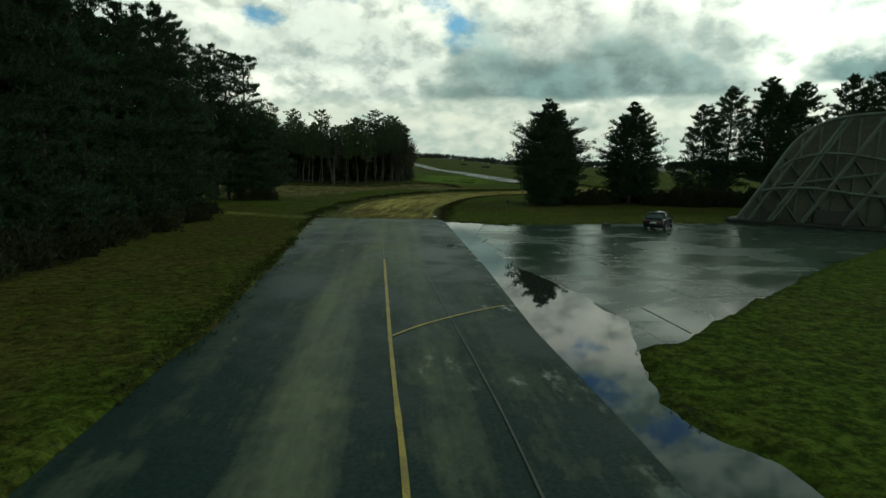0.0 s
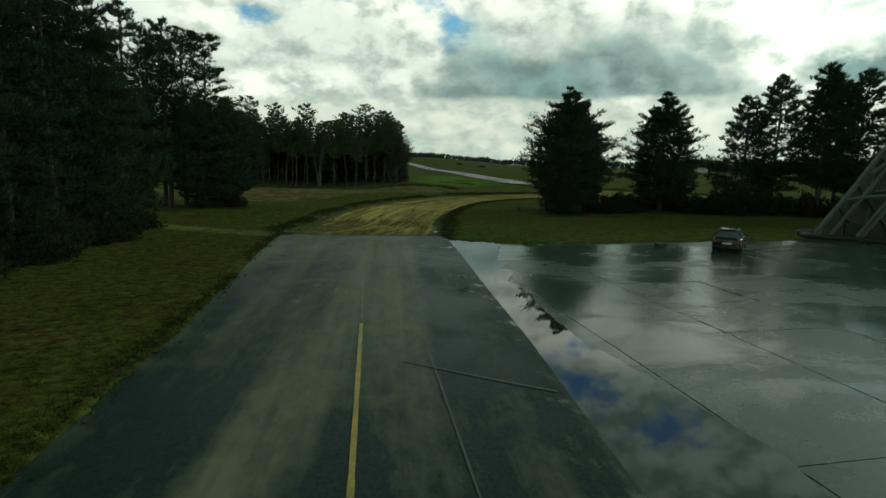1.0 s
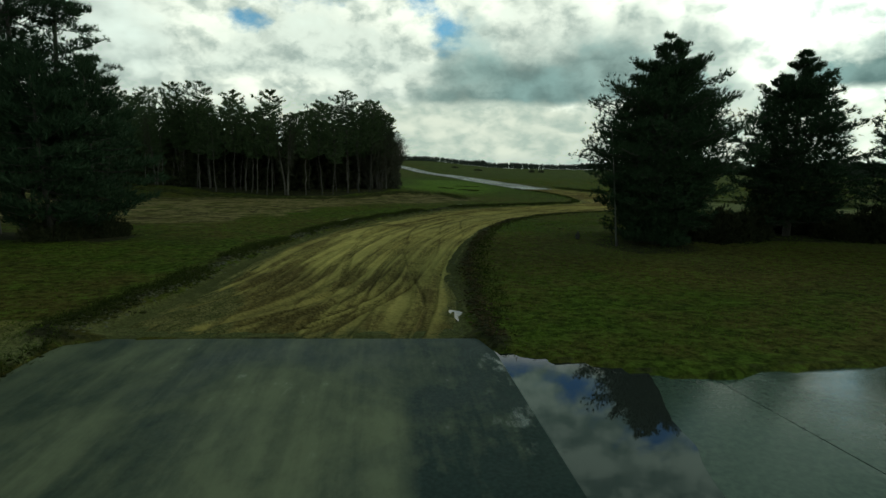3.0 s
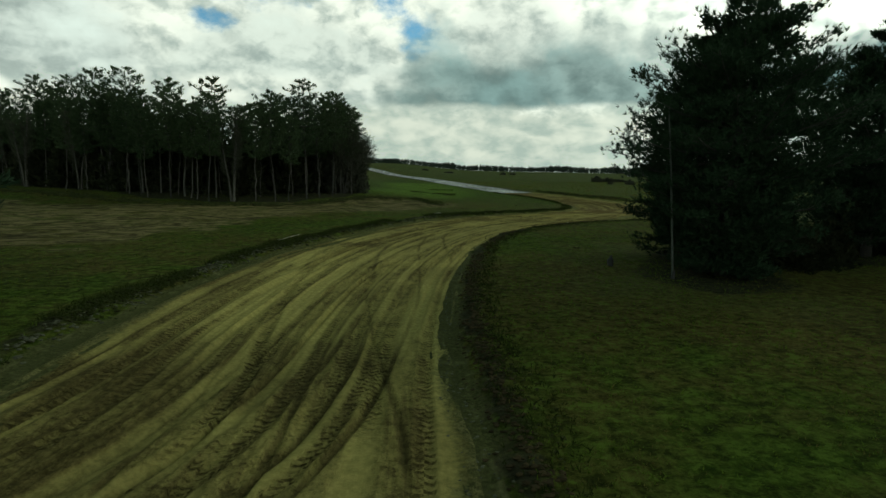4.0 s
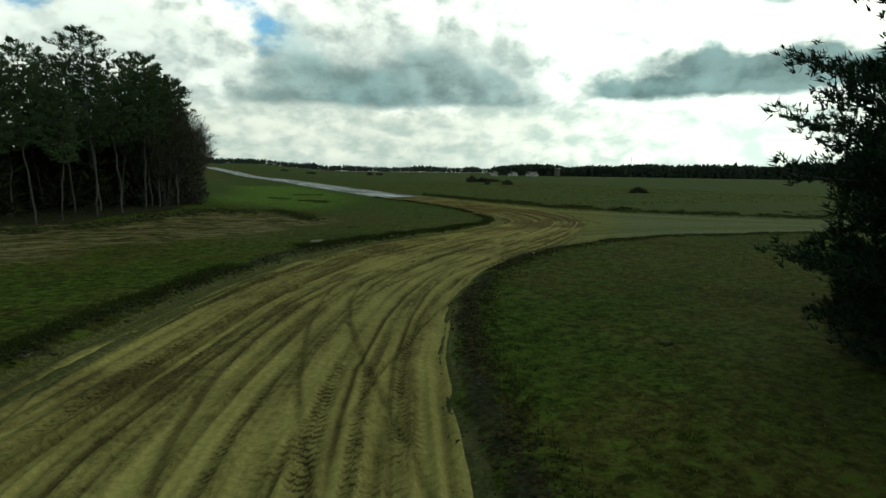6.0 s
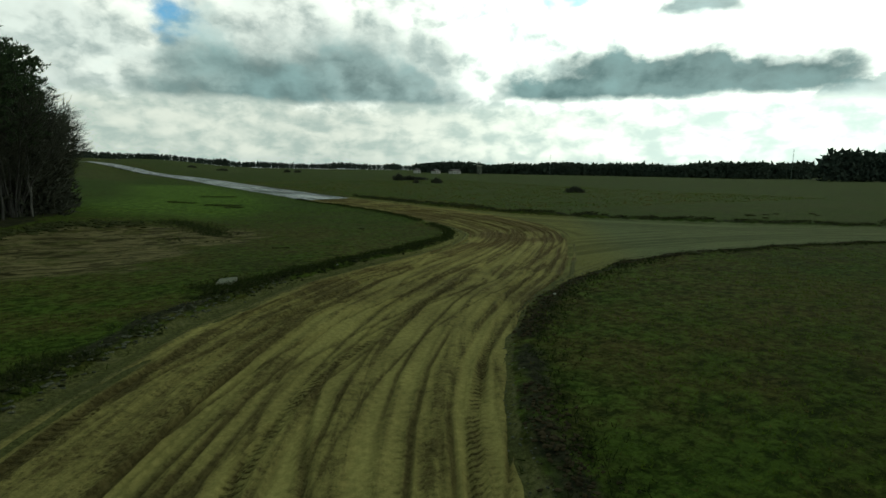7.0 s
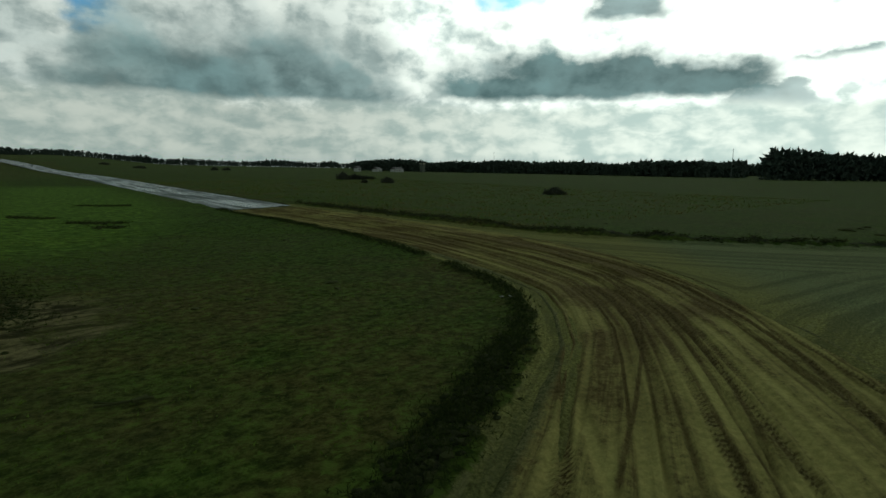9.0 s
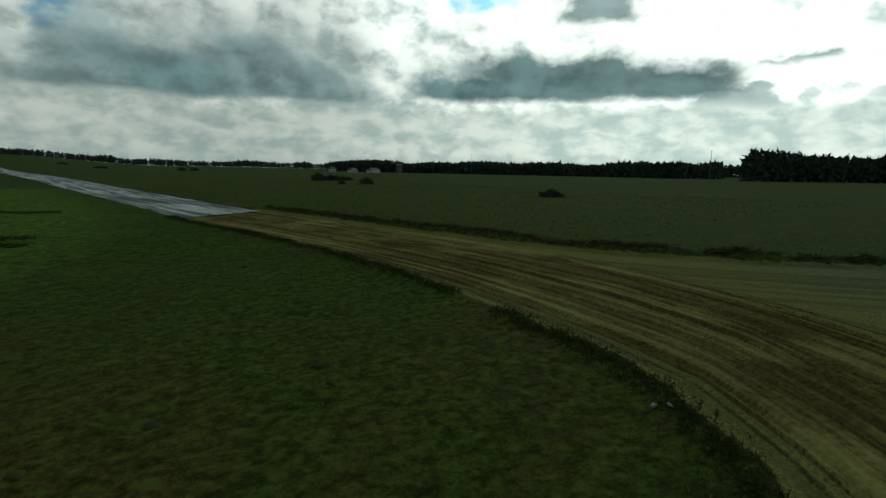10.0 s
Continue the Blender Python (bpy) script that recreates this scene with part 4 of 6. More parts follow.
def pine_meshes(seed, high, wide, low, limbs, per_limb, profile, size, per=8, trunk=0.22, lean=0.0, up=0.25, forks=6, crook=0.03, rising=0.45, thin=0.075, core=0, tiers=0):
    """Trunk, limbs and needles of one pine: wide is its half width, low where the crown begins."""
    rng = np.random.default_rng(seed)
    zz = np.linspace(0, high * 0.985, 14)
    bend = np.cumsum(rng.normal(0, crook, (14, 2)), axis=0) * high / 14
    axis = np.stack([bend[:, 0] + lean * zz, bend[:, 1], zz], 1)
    trunk_me = many_tubes("trunk", [(axis, trunk * (1 - zz / high) ** 0.8 + 0.02, 8)], M_BARK)
    wood, at, out = [], [], []
    for k in range(limbs):
        f = (k + rng.uniform(-0.4, 0.4)) / limbs
        f = min(max(f, 0.0), 1.0)
        if tiers:
            f = min(1.0, max(0.0, (round(f * tiers) + rng.normal(0, 0.30)) / tiers))
        h = low + (high - low) * (f ** 0.92)
        reach = wide * profile(f) * rng.uniform(0.64, 1.12) + 0.12
        ang = k * 2.39996 + rng.uniform(-0.5, 0.5)
        rise = up + rising * f ** 2 + rng.uniform(-0.12, 0.12)
        base = np.array([np.interp(h, zz, axis[:, 0]), np.interp(h, zz, axis[:, 1]), h])
        dirn = np.array([math.cos(ang), math.sin(ang), 0])
        tt = np.linspace(0, 1, 5)
        sag = -0.10 * reach * np.sin(tt * math.pi) * (1 - f)
        limb = base + dirn * (tt * reach)[:, None] + np.array([0, 0, 1]) * (rise * reach * tt ** 1.5 + sag)[:, None]
        limb[:, 2] = np.minimum(limb[:, 2], h + 0.62 * (high - h) + 0.1)
        wood.append((limb, 0.018 + 0.055 * (1 - f) * (1 - tt) * (reach / max(wide, 1e-3)), 4 if limbs > 40 else 3))
        sideways = np.array([-dirn[1], dirn[0], 0])
        for j in range(forks):
            s0 = 0.28 + 0.72 * (j + rng.uniform(0, 1)) / forks
            s0 = min(s0, 1.0)
            root = np.array([np.interp(s0, tt, limb[:, c]) for c in range(3)])
            off = (1.12 - s0) * reach * 0.55 * (1 if j % 2 else -1) * rng.uniform(0.5, 1.0)
            tip = root + sideways * off + dirn * abs(off) * 0.55 + np.array([0, 0, 0.12 + 0.22 * abs(off)])
            n = max(2, int(per_limb / forks * min(1.0, 0.2 + reach / (0.5 * wide))))
            if limbs >= 100:
                wood.append((np.stack([root, (root + tip) / 2 + (0, 0, 0.02), tip]), np.array([0.014, 0.010, 0.005]), 3))
            q = rng.uniform(0.15, 1.05, n)[:, None]
            spot = root + (tip - root) * q + rng.normal(0, 0.09 + 0.03 * reach, (n, 3)) * (1, 1, 0.6)
            at.append(spot)
            out.append(np.tile(dirn * 0.55 + sideways * 0.3 * np.sign(off) + np.array([0, 0, 0.55 + 0.5 * f]), (n, 1)))
    at.append(axis[-1] + rng.normal(0, 0.10, (14, 3)) - np.outer(rng.uniform(0, 0.08 * high, 14), (0, 0, 1)))
    out.append(np.tile([0, 0, 1.0], (14, 1)))
    at, out = np.vstack(at), np.vstack(out)
    if core:
        f = 0.82 * rng.uniform(0.0, 1.0, core) ** 1.25
        rad = wide * np.array([profile(q) for q in f]) * 0.70 * np.sqrt(rng.uniform(0.02, 1, core))
        a = rng.uniform(0, 6.283, core)
        h = low + (high - low) * f
        deep = np.stack([np.interp(h, zz, axis[:, 0]) + np.cos(a) * rad, np.interp(h, zz, axis[:, 1]) + np.sin(a) * rad, h + (up + 0.1) * rad], 1)
        at = np.vstack([at] + [deep + rng.normal(0, 0.12, (core, 3)) for _ in range(2)])
        out = np.vstack([out, np.tile(np.stack([np.cos(a) * 0.5, np.sin(a) * 0.5, np.full(core, 0.5)], 1), (2, 1))])
    size_at = np.full(len(at), size)
    if core:
        size_at[-2 * core:] = max(size * 1.25, 0.34)
    needles = blades("crown", at, out, size_at * rng.uniform(0.7, 1.25, len(at)), per, thin, 0.48, rng, M_NEEDLE)
    return trunk_me, many_tubes("branchwork", wood, M_BARK), needles


def cone(f):
    return min(1.0, 0.55 + 3.2 * f) * (1 - f) ** 0.72 + 0.06


def taper(f):
    return float(np.interp(f, [0, 0.15, 0.40, 0.57, 0.77, 0.92, 1.0], [0.80, 0.95, 1.0, 0.86, 0.44, 0.17, 0.02]))


def full(f):
    return float(np.interp(f, [0, 0.20, 0.41, 0.57, 0.70, 0.80, 0.88, 0.95, 1.0], [0.42, 0.74, 1.0, 0.90, 0.64, 0.40, 0.23, 0.10, 0.02]))


def spire(f):
    return float(np.interp(f, [0, 0.25, 0.55, 0.80, 0.93, 1.0], [0.72, 1.0, 0.80, 0.46, 0.20, 0.03]))


def egg(f):
    return max(0.0, math.sin(math.pi * min(1, 0.22 + 0.80 * f))) ** 0.75 * (1 - 0.30 * f) + 0.05


def flat_top(f):
    return float(np.interp(f, [0, 0.3, 0.62, 0.85, 1.0], [0.55, 1.0, 0.88, 0.52, 0.08]))


def ragged_top(f):
    return float(np.interp(f, [0, 0.15, 0.35, 0.5, 0.66, 0.8, 0.92, 1.0], [0.45, 0.85, 0.62, 1.0, 0.72, 0.95, 0.55, 0.22]))


def tall(f):
    return (0.55 + 0.45 * math.sin(math.pi * (0.2 + 0.8 * f))) * (1 - 0.55 * f ** 2)


def plant(name, meshes, place, label, category, group="", turn=0.0, size=(1, 1, 1), names=("trunk", "branchwork", "crown")):
    ob = new(name)
    z = float(ground_height(np.array([place[0]]), np.array([place[1]]))[0][0]) - 0.08
    ob.matrix_basis = pose(place[0], place[1], z, 0, 0, turn) @ Matrix.Diagonal((*size, 1))
    for k, me in enumerate(meshes):
        piece = part(names[k] if len(names) > 1 else ("crown" if k == len(meshes) - 1 else names[0]), me, ob)
        if piece.name.split(".")[0] in ("branchwork", "crown"):
            piece["kind"] = "stuff"
    return tagged(ob, label, category, group)


r = random.Random(3)
# the broad pines beside the bend
broad = pine_meshes(11, 13.1, 5.3, 0.35, 130, 96, full, 0.23, 9, 0.26, 0, 0.10, 12, rising=0.30, thin=0.085, core=2600, tiers=13)
plant("pine_tree", broad, (20.1, 57.2), "broad dark pine branched down to the turf", "tree", "pines beside the bend", 0, (0.89, 0.89, 0.86))
inner = pine_meshes(15, 13.2, 4.9, 0.5, 120, 96, taper, 0.23, 9, 0.24, 0, 0.02, 12, thin=0.085, core=2600, tiers=14)
plant("pine_tree", inner, (22.5, 61.5), "broad pine with drooping lower boughs", "tree", "pines beside the bend", 100, (0.84, 0.84, 0.80))
second = pine_meshes(12, 13.4, 3.9, 1.3, 110, 80, taper, 0.25, 8, 0.24, 0, 0.14, 10, thin=0.09, core=2200, tiers=13)
plant("pine_tree", second, (31.9, 61.4), "tall bushy pine with a short bare trunk", "tree", "pines beside the bend", 40, (1.02, 1.02, 0.88))
# the row behind the apron
slim = pine_meshes(13, 14.2, 3.5, 2.4, 78, 54, spire, 0.30, 10, 0.20, 0, 0.06, 7, core=260)
slim_b = pine_meshes(16, 14.2, 3.3, 3.2, 72, 54, spire, 0.30, 10, 0.20, 0.01, 0.05, 7, core=240)
tier = pine_meshes(14, 12.0, 4.4, 0.9, 78, 54, cone, 0.30, 10, 0.20, 0, 0.05, 7, core=300)
for (px, py), kind, s, turn in (((40.8, 61.5), tier, 0.98, 10), ((43.2, 60.2), slim, 0.98, 60), ((46.0, 57.3), slim_b, 1.02, 190), ((47.4, 58.6), slim_b, 0.97, 80), ((49.8, 57.6), slim, 1.0, 300),
                                ((59, 61), slim, 1.12, 20), ((63, 61), tier, 1.34, 80), ((66, 60), slim_b, 1.2, 140), ((54, 64), slim, 1.0, 240), ((72, 56), slim, 1.2, 0), ((69, 52), slim, 1.25, 200)):
    plant("pine_tree", kind, (px, py), "slender pine with see-through tiers of boughs", "tree", "pines behind the apron", turn, (s, s, s))
# the wood west of the taxiway
wood_a = pine_meshes(21, 19.5, 4.8, 0.5, 112, 72, tall, 0.30, 8, 0.30, 0, -0.02, 9, thin=0.09, core=900, tiers=17)
wood_b = pine_meshes(22, 18, 4.5, 0.9, 104, 72, tall, 0.30, 8, 0.27, 0.01, -0.02, 9, thin=0.09, core=900, tiers=15)
behind = pine_meshes(26, 19, 4.6, 1.5, 54, 18, tall, 0.95, 4, 0.27, 0.01, 0.06, 4, thin=0.15, core=350)
high_a = pine_meshes(23, 21.0, 3.8, 8.5, 40, 30, flat_top, 0.46, 9, 0.28, 0.01, 0.22, 6, 0.04)
high_b = pine_meshes(24, 19.0, 3.4, 9.0, 36, 30, flat_top, 0.46, 9, 0.26, -0.02, 0.25, 6, 0.04)
young = pine_meshes(25, 11.0, 4.0, 1.2, 54, 36, egg, 0.50, 8, 0.16, 0.02, 0.05, 6, core=160)
lane_a = pine_meshes(27, 20.0, 4.4, 3.4, 76, 46, flat_top, 0.32, 9, 0.26, 0.01, 0.10, 6, 0.04, core=160, tiers=13)
lane_b = pine_meshes(28, 18.5, 4.0, 3.0, 70, 46, tall, 0.32, 9, 0.25, -0.015, 0.08, 6, 0.04, core=160, tiers=12)
k = 0
for row in range(3):
    y = 2.0 + 1.3 * row
    while y < 47 - 0.8 * row:
        x = -13.0 - 3.4 * row - 0.04 * max(0, y - 34) + r.uniform(-0.6, 0.6)
        s = r.uniform(0.70, 0.86)
        if y < 36:
            kind = (wood_a, wood_b)[k % 2] if row == 0 else behind
            plant("pine_tree", kind, (x, y), "dense dark pine at the edge of the wood", "tree", "pines of the near wood", r.uniform(0, 360), (s * 0.92, s * 0.92, s))
        else:
            plant("pine_tree", (wood_b, young, high_b, young)[k % 4], (x, y), "pine at the thinner end of the wood", "tree", "pines of the near wood", r.uniform(0, 360), (s * 0.9, s * 0.9, s * 0.95))
        y += r.uniform(2.9, 3.9) if y < 36 else r.uniform(2.2, 3.0)
        k += 1
for k, spot in enumerate([(-22.4, 61.6), (-20.9, 60.4), (-19.4, 59.9), (-17.6, 60.0), (-16.9, 61.5), (-15.7, 59.4), (-14.6, 60.2), (-13.2, 61.8), (-24.5, 62), (-27, 63), (-29, 61), (-26, 58)]):
    s = r.uniform(0.72, 0.86)
    plant("pine_tree", (lane_a, lane_b, high_a)[k % 3], spot, "tall pine with a bare foot and open crown", "tree", "pines by the sandy lane", r.uniform(0, 360), (s, s, s))
for k, spot in enumerate([(-11.2, 60.6), (-12.4, 58.6), (-30, 62)]):
    s = r.uniform(0.72, 0.9)
    plant("pine_tree", young, spot, "young bushy pine among taller trunks", "tree", "pines by the sandy lane", r.uniform(0, 360), (s, s, s))


def bare_meshes(seed, high, wide, stems, twigs, bark, twig=0.02):
    """A leafless tree or thicket: stems that fan out, with fine twigs."""
    rng = np.random.default_rng(seed)
    wood, at, out = [], [], []
    for k in range(stems):
        a, reach = k * 2.39996, wide * math.sqrt((k + 0.5) / stems)
        top = np.array([math.cos(a) * reach, math.sin(a) * reach, high * (1 - 0.35 * (reach / wide) ** 2) * rng.uniform(0.85, 1.0)])
        tt = np.linspace(0, 1, 7)
        p = np.stack([top[0] * tt ** 1.4, top[1] * tt ** 1.4, top[2] * tt], 1) + rng.normal(0, 0.06, (7, 3)) * (1, 1, 0)
        p[0, :2] *= 0
        p[:, :2] += np.array([math.cos(a), math.sin(a)]) * 0.12 * min(stems - 1, 4)
        wood.append((p, 0.11 * (1 - tt) ** 0.8 * (1.6 if stems < 4 else 1) + 0.012, 5))
        n = twigs // stems
        q = rng.uniform(0.25, 1.0, n) ** 0.8
        base = np.stack([np.interp(q, tt, p[:, c]) for c in range(3)], 1)
        d = np.stack([np.cos(a) + rng.normal(0, 0.9, n), np.sin(a) + rng.normal(0, 0.9, n), rng.uniform(0.7, 1.9, n)], 1)
        d /= np.linalg.norm(d, axis=1, keepdims=True)
        at.append(base + d * rng.uniform(0, 1.5, n)[:, None] * (wide / 4)), out.append(d)
    at, out = np.vstack(at), np.vstack(out)
    crown = blades("crown", at, out, np.full(len(at), 1.25) * rng.uniform(0.6, 1.3, len(at)), 2, twig, 0.35, rng, M_TWIG)
    return [many_tubes("stem", [one], bark) for one in wood] + [crown]


# the wood beyond the churned ground
def wood_pine(seed, high, bark):
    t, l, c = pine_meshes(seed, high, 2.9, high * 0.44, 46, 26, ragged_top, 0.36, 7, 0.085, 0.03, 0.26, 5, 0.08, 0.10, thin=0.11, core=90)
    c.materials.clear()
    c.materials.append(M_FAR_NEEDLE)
    t.materials.clear()
    t.materials.append(bark)
    return t, l, c


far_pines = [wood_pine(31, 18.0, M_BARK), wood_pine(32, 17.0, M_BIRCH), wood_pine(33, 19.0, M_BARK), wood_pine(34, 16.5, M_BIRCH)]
thin_birch = [bare_meshes(41, 15, 2.2, 3, 900, M_BIRCH, 0.018), bare_meshes(42, 18, 1.8, 1, 800, M_BIRCH, 0.018)]
thicket = [bare_meshes(43, 13.5, 5.0, 17, 5200, M_BARK, 0.02), bare_meshes(44, 11.5, 4.2, 15, 4400, M_BARK, 0.02)]
FRONT = [(-75, 150), (-50, 133), (-30, 116), (-18, 105), (-9, 101.5), (-1, 102.5), (4, 108), (6.5, 113)]
front = np.array(FRONT)
run = np.r_[0, np.cumsum(np.hypot(*np.diff(front, axis=0).T))]
for row in range(3):
    s0 = r.uniform(0, 2)
    while s0 < run[-1]:
        fx, fy = np.interp(s0, run, front[:, 0]), np.interp(s0, run, front[:, 1])
        x, y = fx - 0.3 * row * 3 + r.uniform(-0.7, 0.7), fy + row * 3.4 + r.uniform(-1.1, 1.1)
        s = r.uniform(0.62, 0.76)
        pick = r.random()
        west = x < -26
        s *= 1.08 if x < -20 else 1.0
        if pick < (0.30 if west else 0.12):
            plant("birch_tree", thin_birch[int(pick * 100) % 2], (x, y), "slim bare birch with a pale trunk", "tree", "trees of the far wood", r.uniform(0, 360), (s, s, s), ("stem",))
        else:
            plant("pine_tree", far_pines[int(pick * 997) % 4], (x, y), "thin-stemmed pine with a high ragged crown", "tree", "trees of the far wood", r.uniform(0, 360), (s, s, s * r.uniform(0.82, 1.1)))
        s0 += r.uniform(1.5, 2.6) + 0.5 * row + (1.0 if west else 0)
for k, (x, y, s) in enumerate([(4.6, 111.5, 0.70), (5.6, 115.5, 0.68), (3.2, 113, 0.76), (5.9, 120, 0.64), (4.4, 119.5, 0.74), (2, 117, 0.8)]):
    plant("bare_thicket", thicket[k % 2], (x, y), "leafless many-stemmed thicket at the edge of the wood", "shrub", "thickets of the far wood", k * 50, (s, s, s), ("stem",))


# undergrowth, bushes on the field
def bush_mesh(seed, wide, deep, high, n, size, mat, per=6):
    rng = np.random.default_rng(seed)
    p = rng.normal(size=(n, 3))
    p /= np.linalg.norm(p, axis=1, keepdims=True)
    p *= rng.uniform(0.35, 1.0, (n, 1)) ** 0.5
    p[:, 2] = np.abs(p[:, 2])
    lobes = 0.42 + 0.95 * lattice_noise(p[:, 0] * 2.6 + 9, p[:, 1] * 2.6 + p[:, 2] * 1.7 + 7, seed)
    at = p * np.array([wide, deep, high]) * lobes[:, None]
    return blades("foliage", at, p + np.array([0, 0, 0.6]), np.full(n, size), per, 0.16, 0.6, rng, mat)


def bush(me, place, label, group, turn=0, s=(1, 1, 1), name="bush"):
    ob = new(name, me)
    z = float(ground_height(np.array([place[0]]), np.array([place[1]]))[0][0]) - 0.1
    ob.matrix_basis = pose(place[0], place[1], z, 0, 0, turn) @ Matrix.Diagonal((*s, 1))
    return tagged(ob, label, "shrub", group)


# Dark scrub added below the pines, where deep shade lies.
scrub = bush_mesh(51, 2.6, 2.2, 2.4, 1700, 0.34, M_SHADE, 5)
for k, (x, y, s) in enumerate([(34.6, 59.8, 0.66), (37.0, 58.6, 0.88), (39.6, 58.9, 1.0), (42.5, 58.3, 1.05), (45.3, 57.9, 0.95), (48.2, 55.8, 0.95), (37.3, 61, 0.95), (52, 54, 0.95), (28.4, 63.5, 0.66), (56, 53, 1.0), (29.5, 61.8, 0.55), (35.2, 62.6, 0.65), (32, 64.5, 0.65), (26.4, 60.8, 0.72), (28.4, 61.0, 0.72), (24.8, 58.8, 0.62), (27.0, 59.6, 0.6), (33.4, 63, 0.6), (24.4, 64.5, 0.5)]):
    bush(scrub, (x, y), "tangled undergrowth coloured dark for the shade below the pines", "undergrowth behind the apron", k * 47, (s, s, s * (0.9 + 0.1 * (k % 3))), "undergrowth")
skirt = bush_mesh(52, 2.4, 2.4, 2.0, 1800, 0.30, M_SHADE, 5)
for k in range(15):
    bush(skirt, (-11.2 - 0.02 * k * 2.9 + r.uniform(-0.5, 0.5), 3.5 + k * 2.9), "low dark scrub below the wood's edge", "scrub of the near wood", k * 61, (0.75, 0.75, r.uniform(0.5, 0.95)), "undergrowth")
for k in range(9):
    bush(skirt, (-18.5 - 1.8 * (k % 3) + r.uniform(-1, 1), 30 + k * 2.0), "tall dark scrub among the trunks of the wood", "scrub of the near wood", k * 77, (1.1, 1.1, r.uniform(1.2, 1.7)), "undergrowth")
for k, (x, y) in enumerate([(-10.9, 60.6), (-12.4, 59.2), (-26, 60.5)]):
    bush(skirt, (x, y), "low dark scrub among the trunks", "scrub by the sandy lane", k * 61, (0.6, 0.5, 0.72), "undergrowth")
# Dark filler behind the front trees stands for the wood's inner shade.
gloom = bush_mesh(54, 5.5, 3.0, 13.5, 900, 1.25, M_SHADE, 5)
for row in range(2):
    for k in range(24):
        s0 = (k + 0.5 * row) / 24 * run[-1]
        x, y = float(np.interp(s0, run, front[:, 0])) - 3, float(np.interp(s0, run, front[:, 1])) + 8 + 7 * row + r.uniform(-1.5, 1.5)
        bush(gloom, (x, y), "brush filling the wood's inside, coloured dark to stand for its shade", "brush of the far wood", k * 33, (0.78, 0.7, r.uniform(0.55, 0.74)), "undergrowth")
tangle = bush_mesh(57, 4.9, 4.4, 10.5, 900, 0.95, M_TWIG, 5)
for k, (x, y, t) in enumerate([(4.8, 113, 0.56), (5.7, 117, 0.55), (3.2, 114.5, 0.63), (5.7, 121.5, 0.52), (2.4, 118, 0.65)]):
    bush(tangle, (x, y), "dense grey-green scrub filling the thicket", "thickets of the far wood", k * 70, (t, t, t))
heath = bush_mesh(53, 3.0, 2.4, 1.15, 300, 0.5, M_TWIG)
for (x, y, sx, sz) in ((99, 148, 0.85, 0.95), (111, 243, 1.7, 1.2), (105, 241, 0.75, 1.7), (117, 245, 1.1, 0.8), (104, 213, 0.42, 1.2), (140, 465, 1.9, 1.4), (131, 462, 1.0, 1.6), (96, 520, 2.0, 1.2), (80, 560, 1.6, 1.2), (98, 216, 0.4, 0.7)):
    bush(heath, (x, y), "leafless brown bush out on the field", "bushes on the field", x * 7, (sx, 1.0, sz))

# woods along the horizon
rng = np.random.default_rng(91)
def belt(line, count, depth, high, seed, n=20, leaf=0.25):
    rng = np.random.default_rng(seed)
    p = np.array(line, float)
    s = np.r_[0, np.cumsum(np.hypot(*np.diff(p, axis=0).T))]
    k = rng.uniform(0, s[-1], count)
    away = rng.uniform(0, depth, count)
    x, y = np.interp(k, s, p[:, 0]), np.interp(k, s, p[:, 1])
    d = np.hypot(x - 15, y - 100)
    x, y = x + (x - 15) / d * away, y + (y - 100) / d * away
    h = high * (0.8 + 0.35 * lattice_noise(k * 0.03, k * 0, seed)) * rng.uniform(0.78, 1.1, count)
    f = rng.uniform(0, 1, (count, n)) ** 0.8
    a = rng.uniform(0, 6.283, (count, n))
    rad = (0.26 * h[:, None]) * np.sqrt(1 - f) * rng.uniform(0.5, 1.0, (count, n)) + 0.15
    foot = ground_height(x, y)[0]
    at = np.stack([x[:, None] + np.cos(a) * rad, y[:, None] + np.sin(a) * rad, foot[:, None] + h[:, None] * f * 0.9], -1).reshape(-1, 3)
    size = np.repeat(h * leaf, n)
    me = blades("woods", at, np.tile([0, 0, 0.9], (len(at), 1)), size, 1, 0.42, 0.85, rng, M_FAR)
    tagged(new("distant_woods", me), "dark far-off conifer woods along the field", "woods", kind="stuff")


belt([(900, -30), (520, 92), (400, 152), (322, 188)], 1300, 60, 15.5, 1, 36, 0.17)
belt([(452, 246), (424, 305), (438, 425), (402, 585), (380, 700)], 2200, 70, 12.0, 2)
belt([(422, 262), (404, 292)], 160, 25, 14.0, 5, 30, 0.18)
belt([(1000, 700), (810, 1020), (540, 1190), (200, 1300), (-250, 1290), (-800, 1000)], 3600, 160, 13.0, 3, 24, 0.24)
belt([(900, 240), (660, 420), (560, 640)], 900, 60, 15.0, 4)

# ---- apron of concrete slabs ----
apron = tagged(new("apron"), "wet concrete apron of large cast slabs", "apron", kind="structure")


def clipped(poly, a, b):
    """The part of a convex outline that lies right of the line from a to b."""
    out = []
    side = [(p[0] - a[0]) * (b[1] - a[1]) - (p[1] - a[1]) * (b[0] - a[0]) for p in poly]
    for k in range(len(poly)):
        p, q, sp, sq = poly[k], poly[(k + 1) % len(poly)], side[k], side[(k + 1) % len(poly)]
        if sp >= 0:
            out.append(p)
        if sp * sq < 0:
            t = sp / (sp - sq)
            out.append((p[0] + (q[0] - p[0]) * t, p[1] + (q[1] - p[1]) * t))
    return out


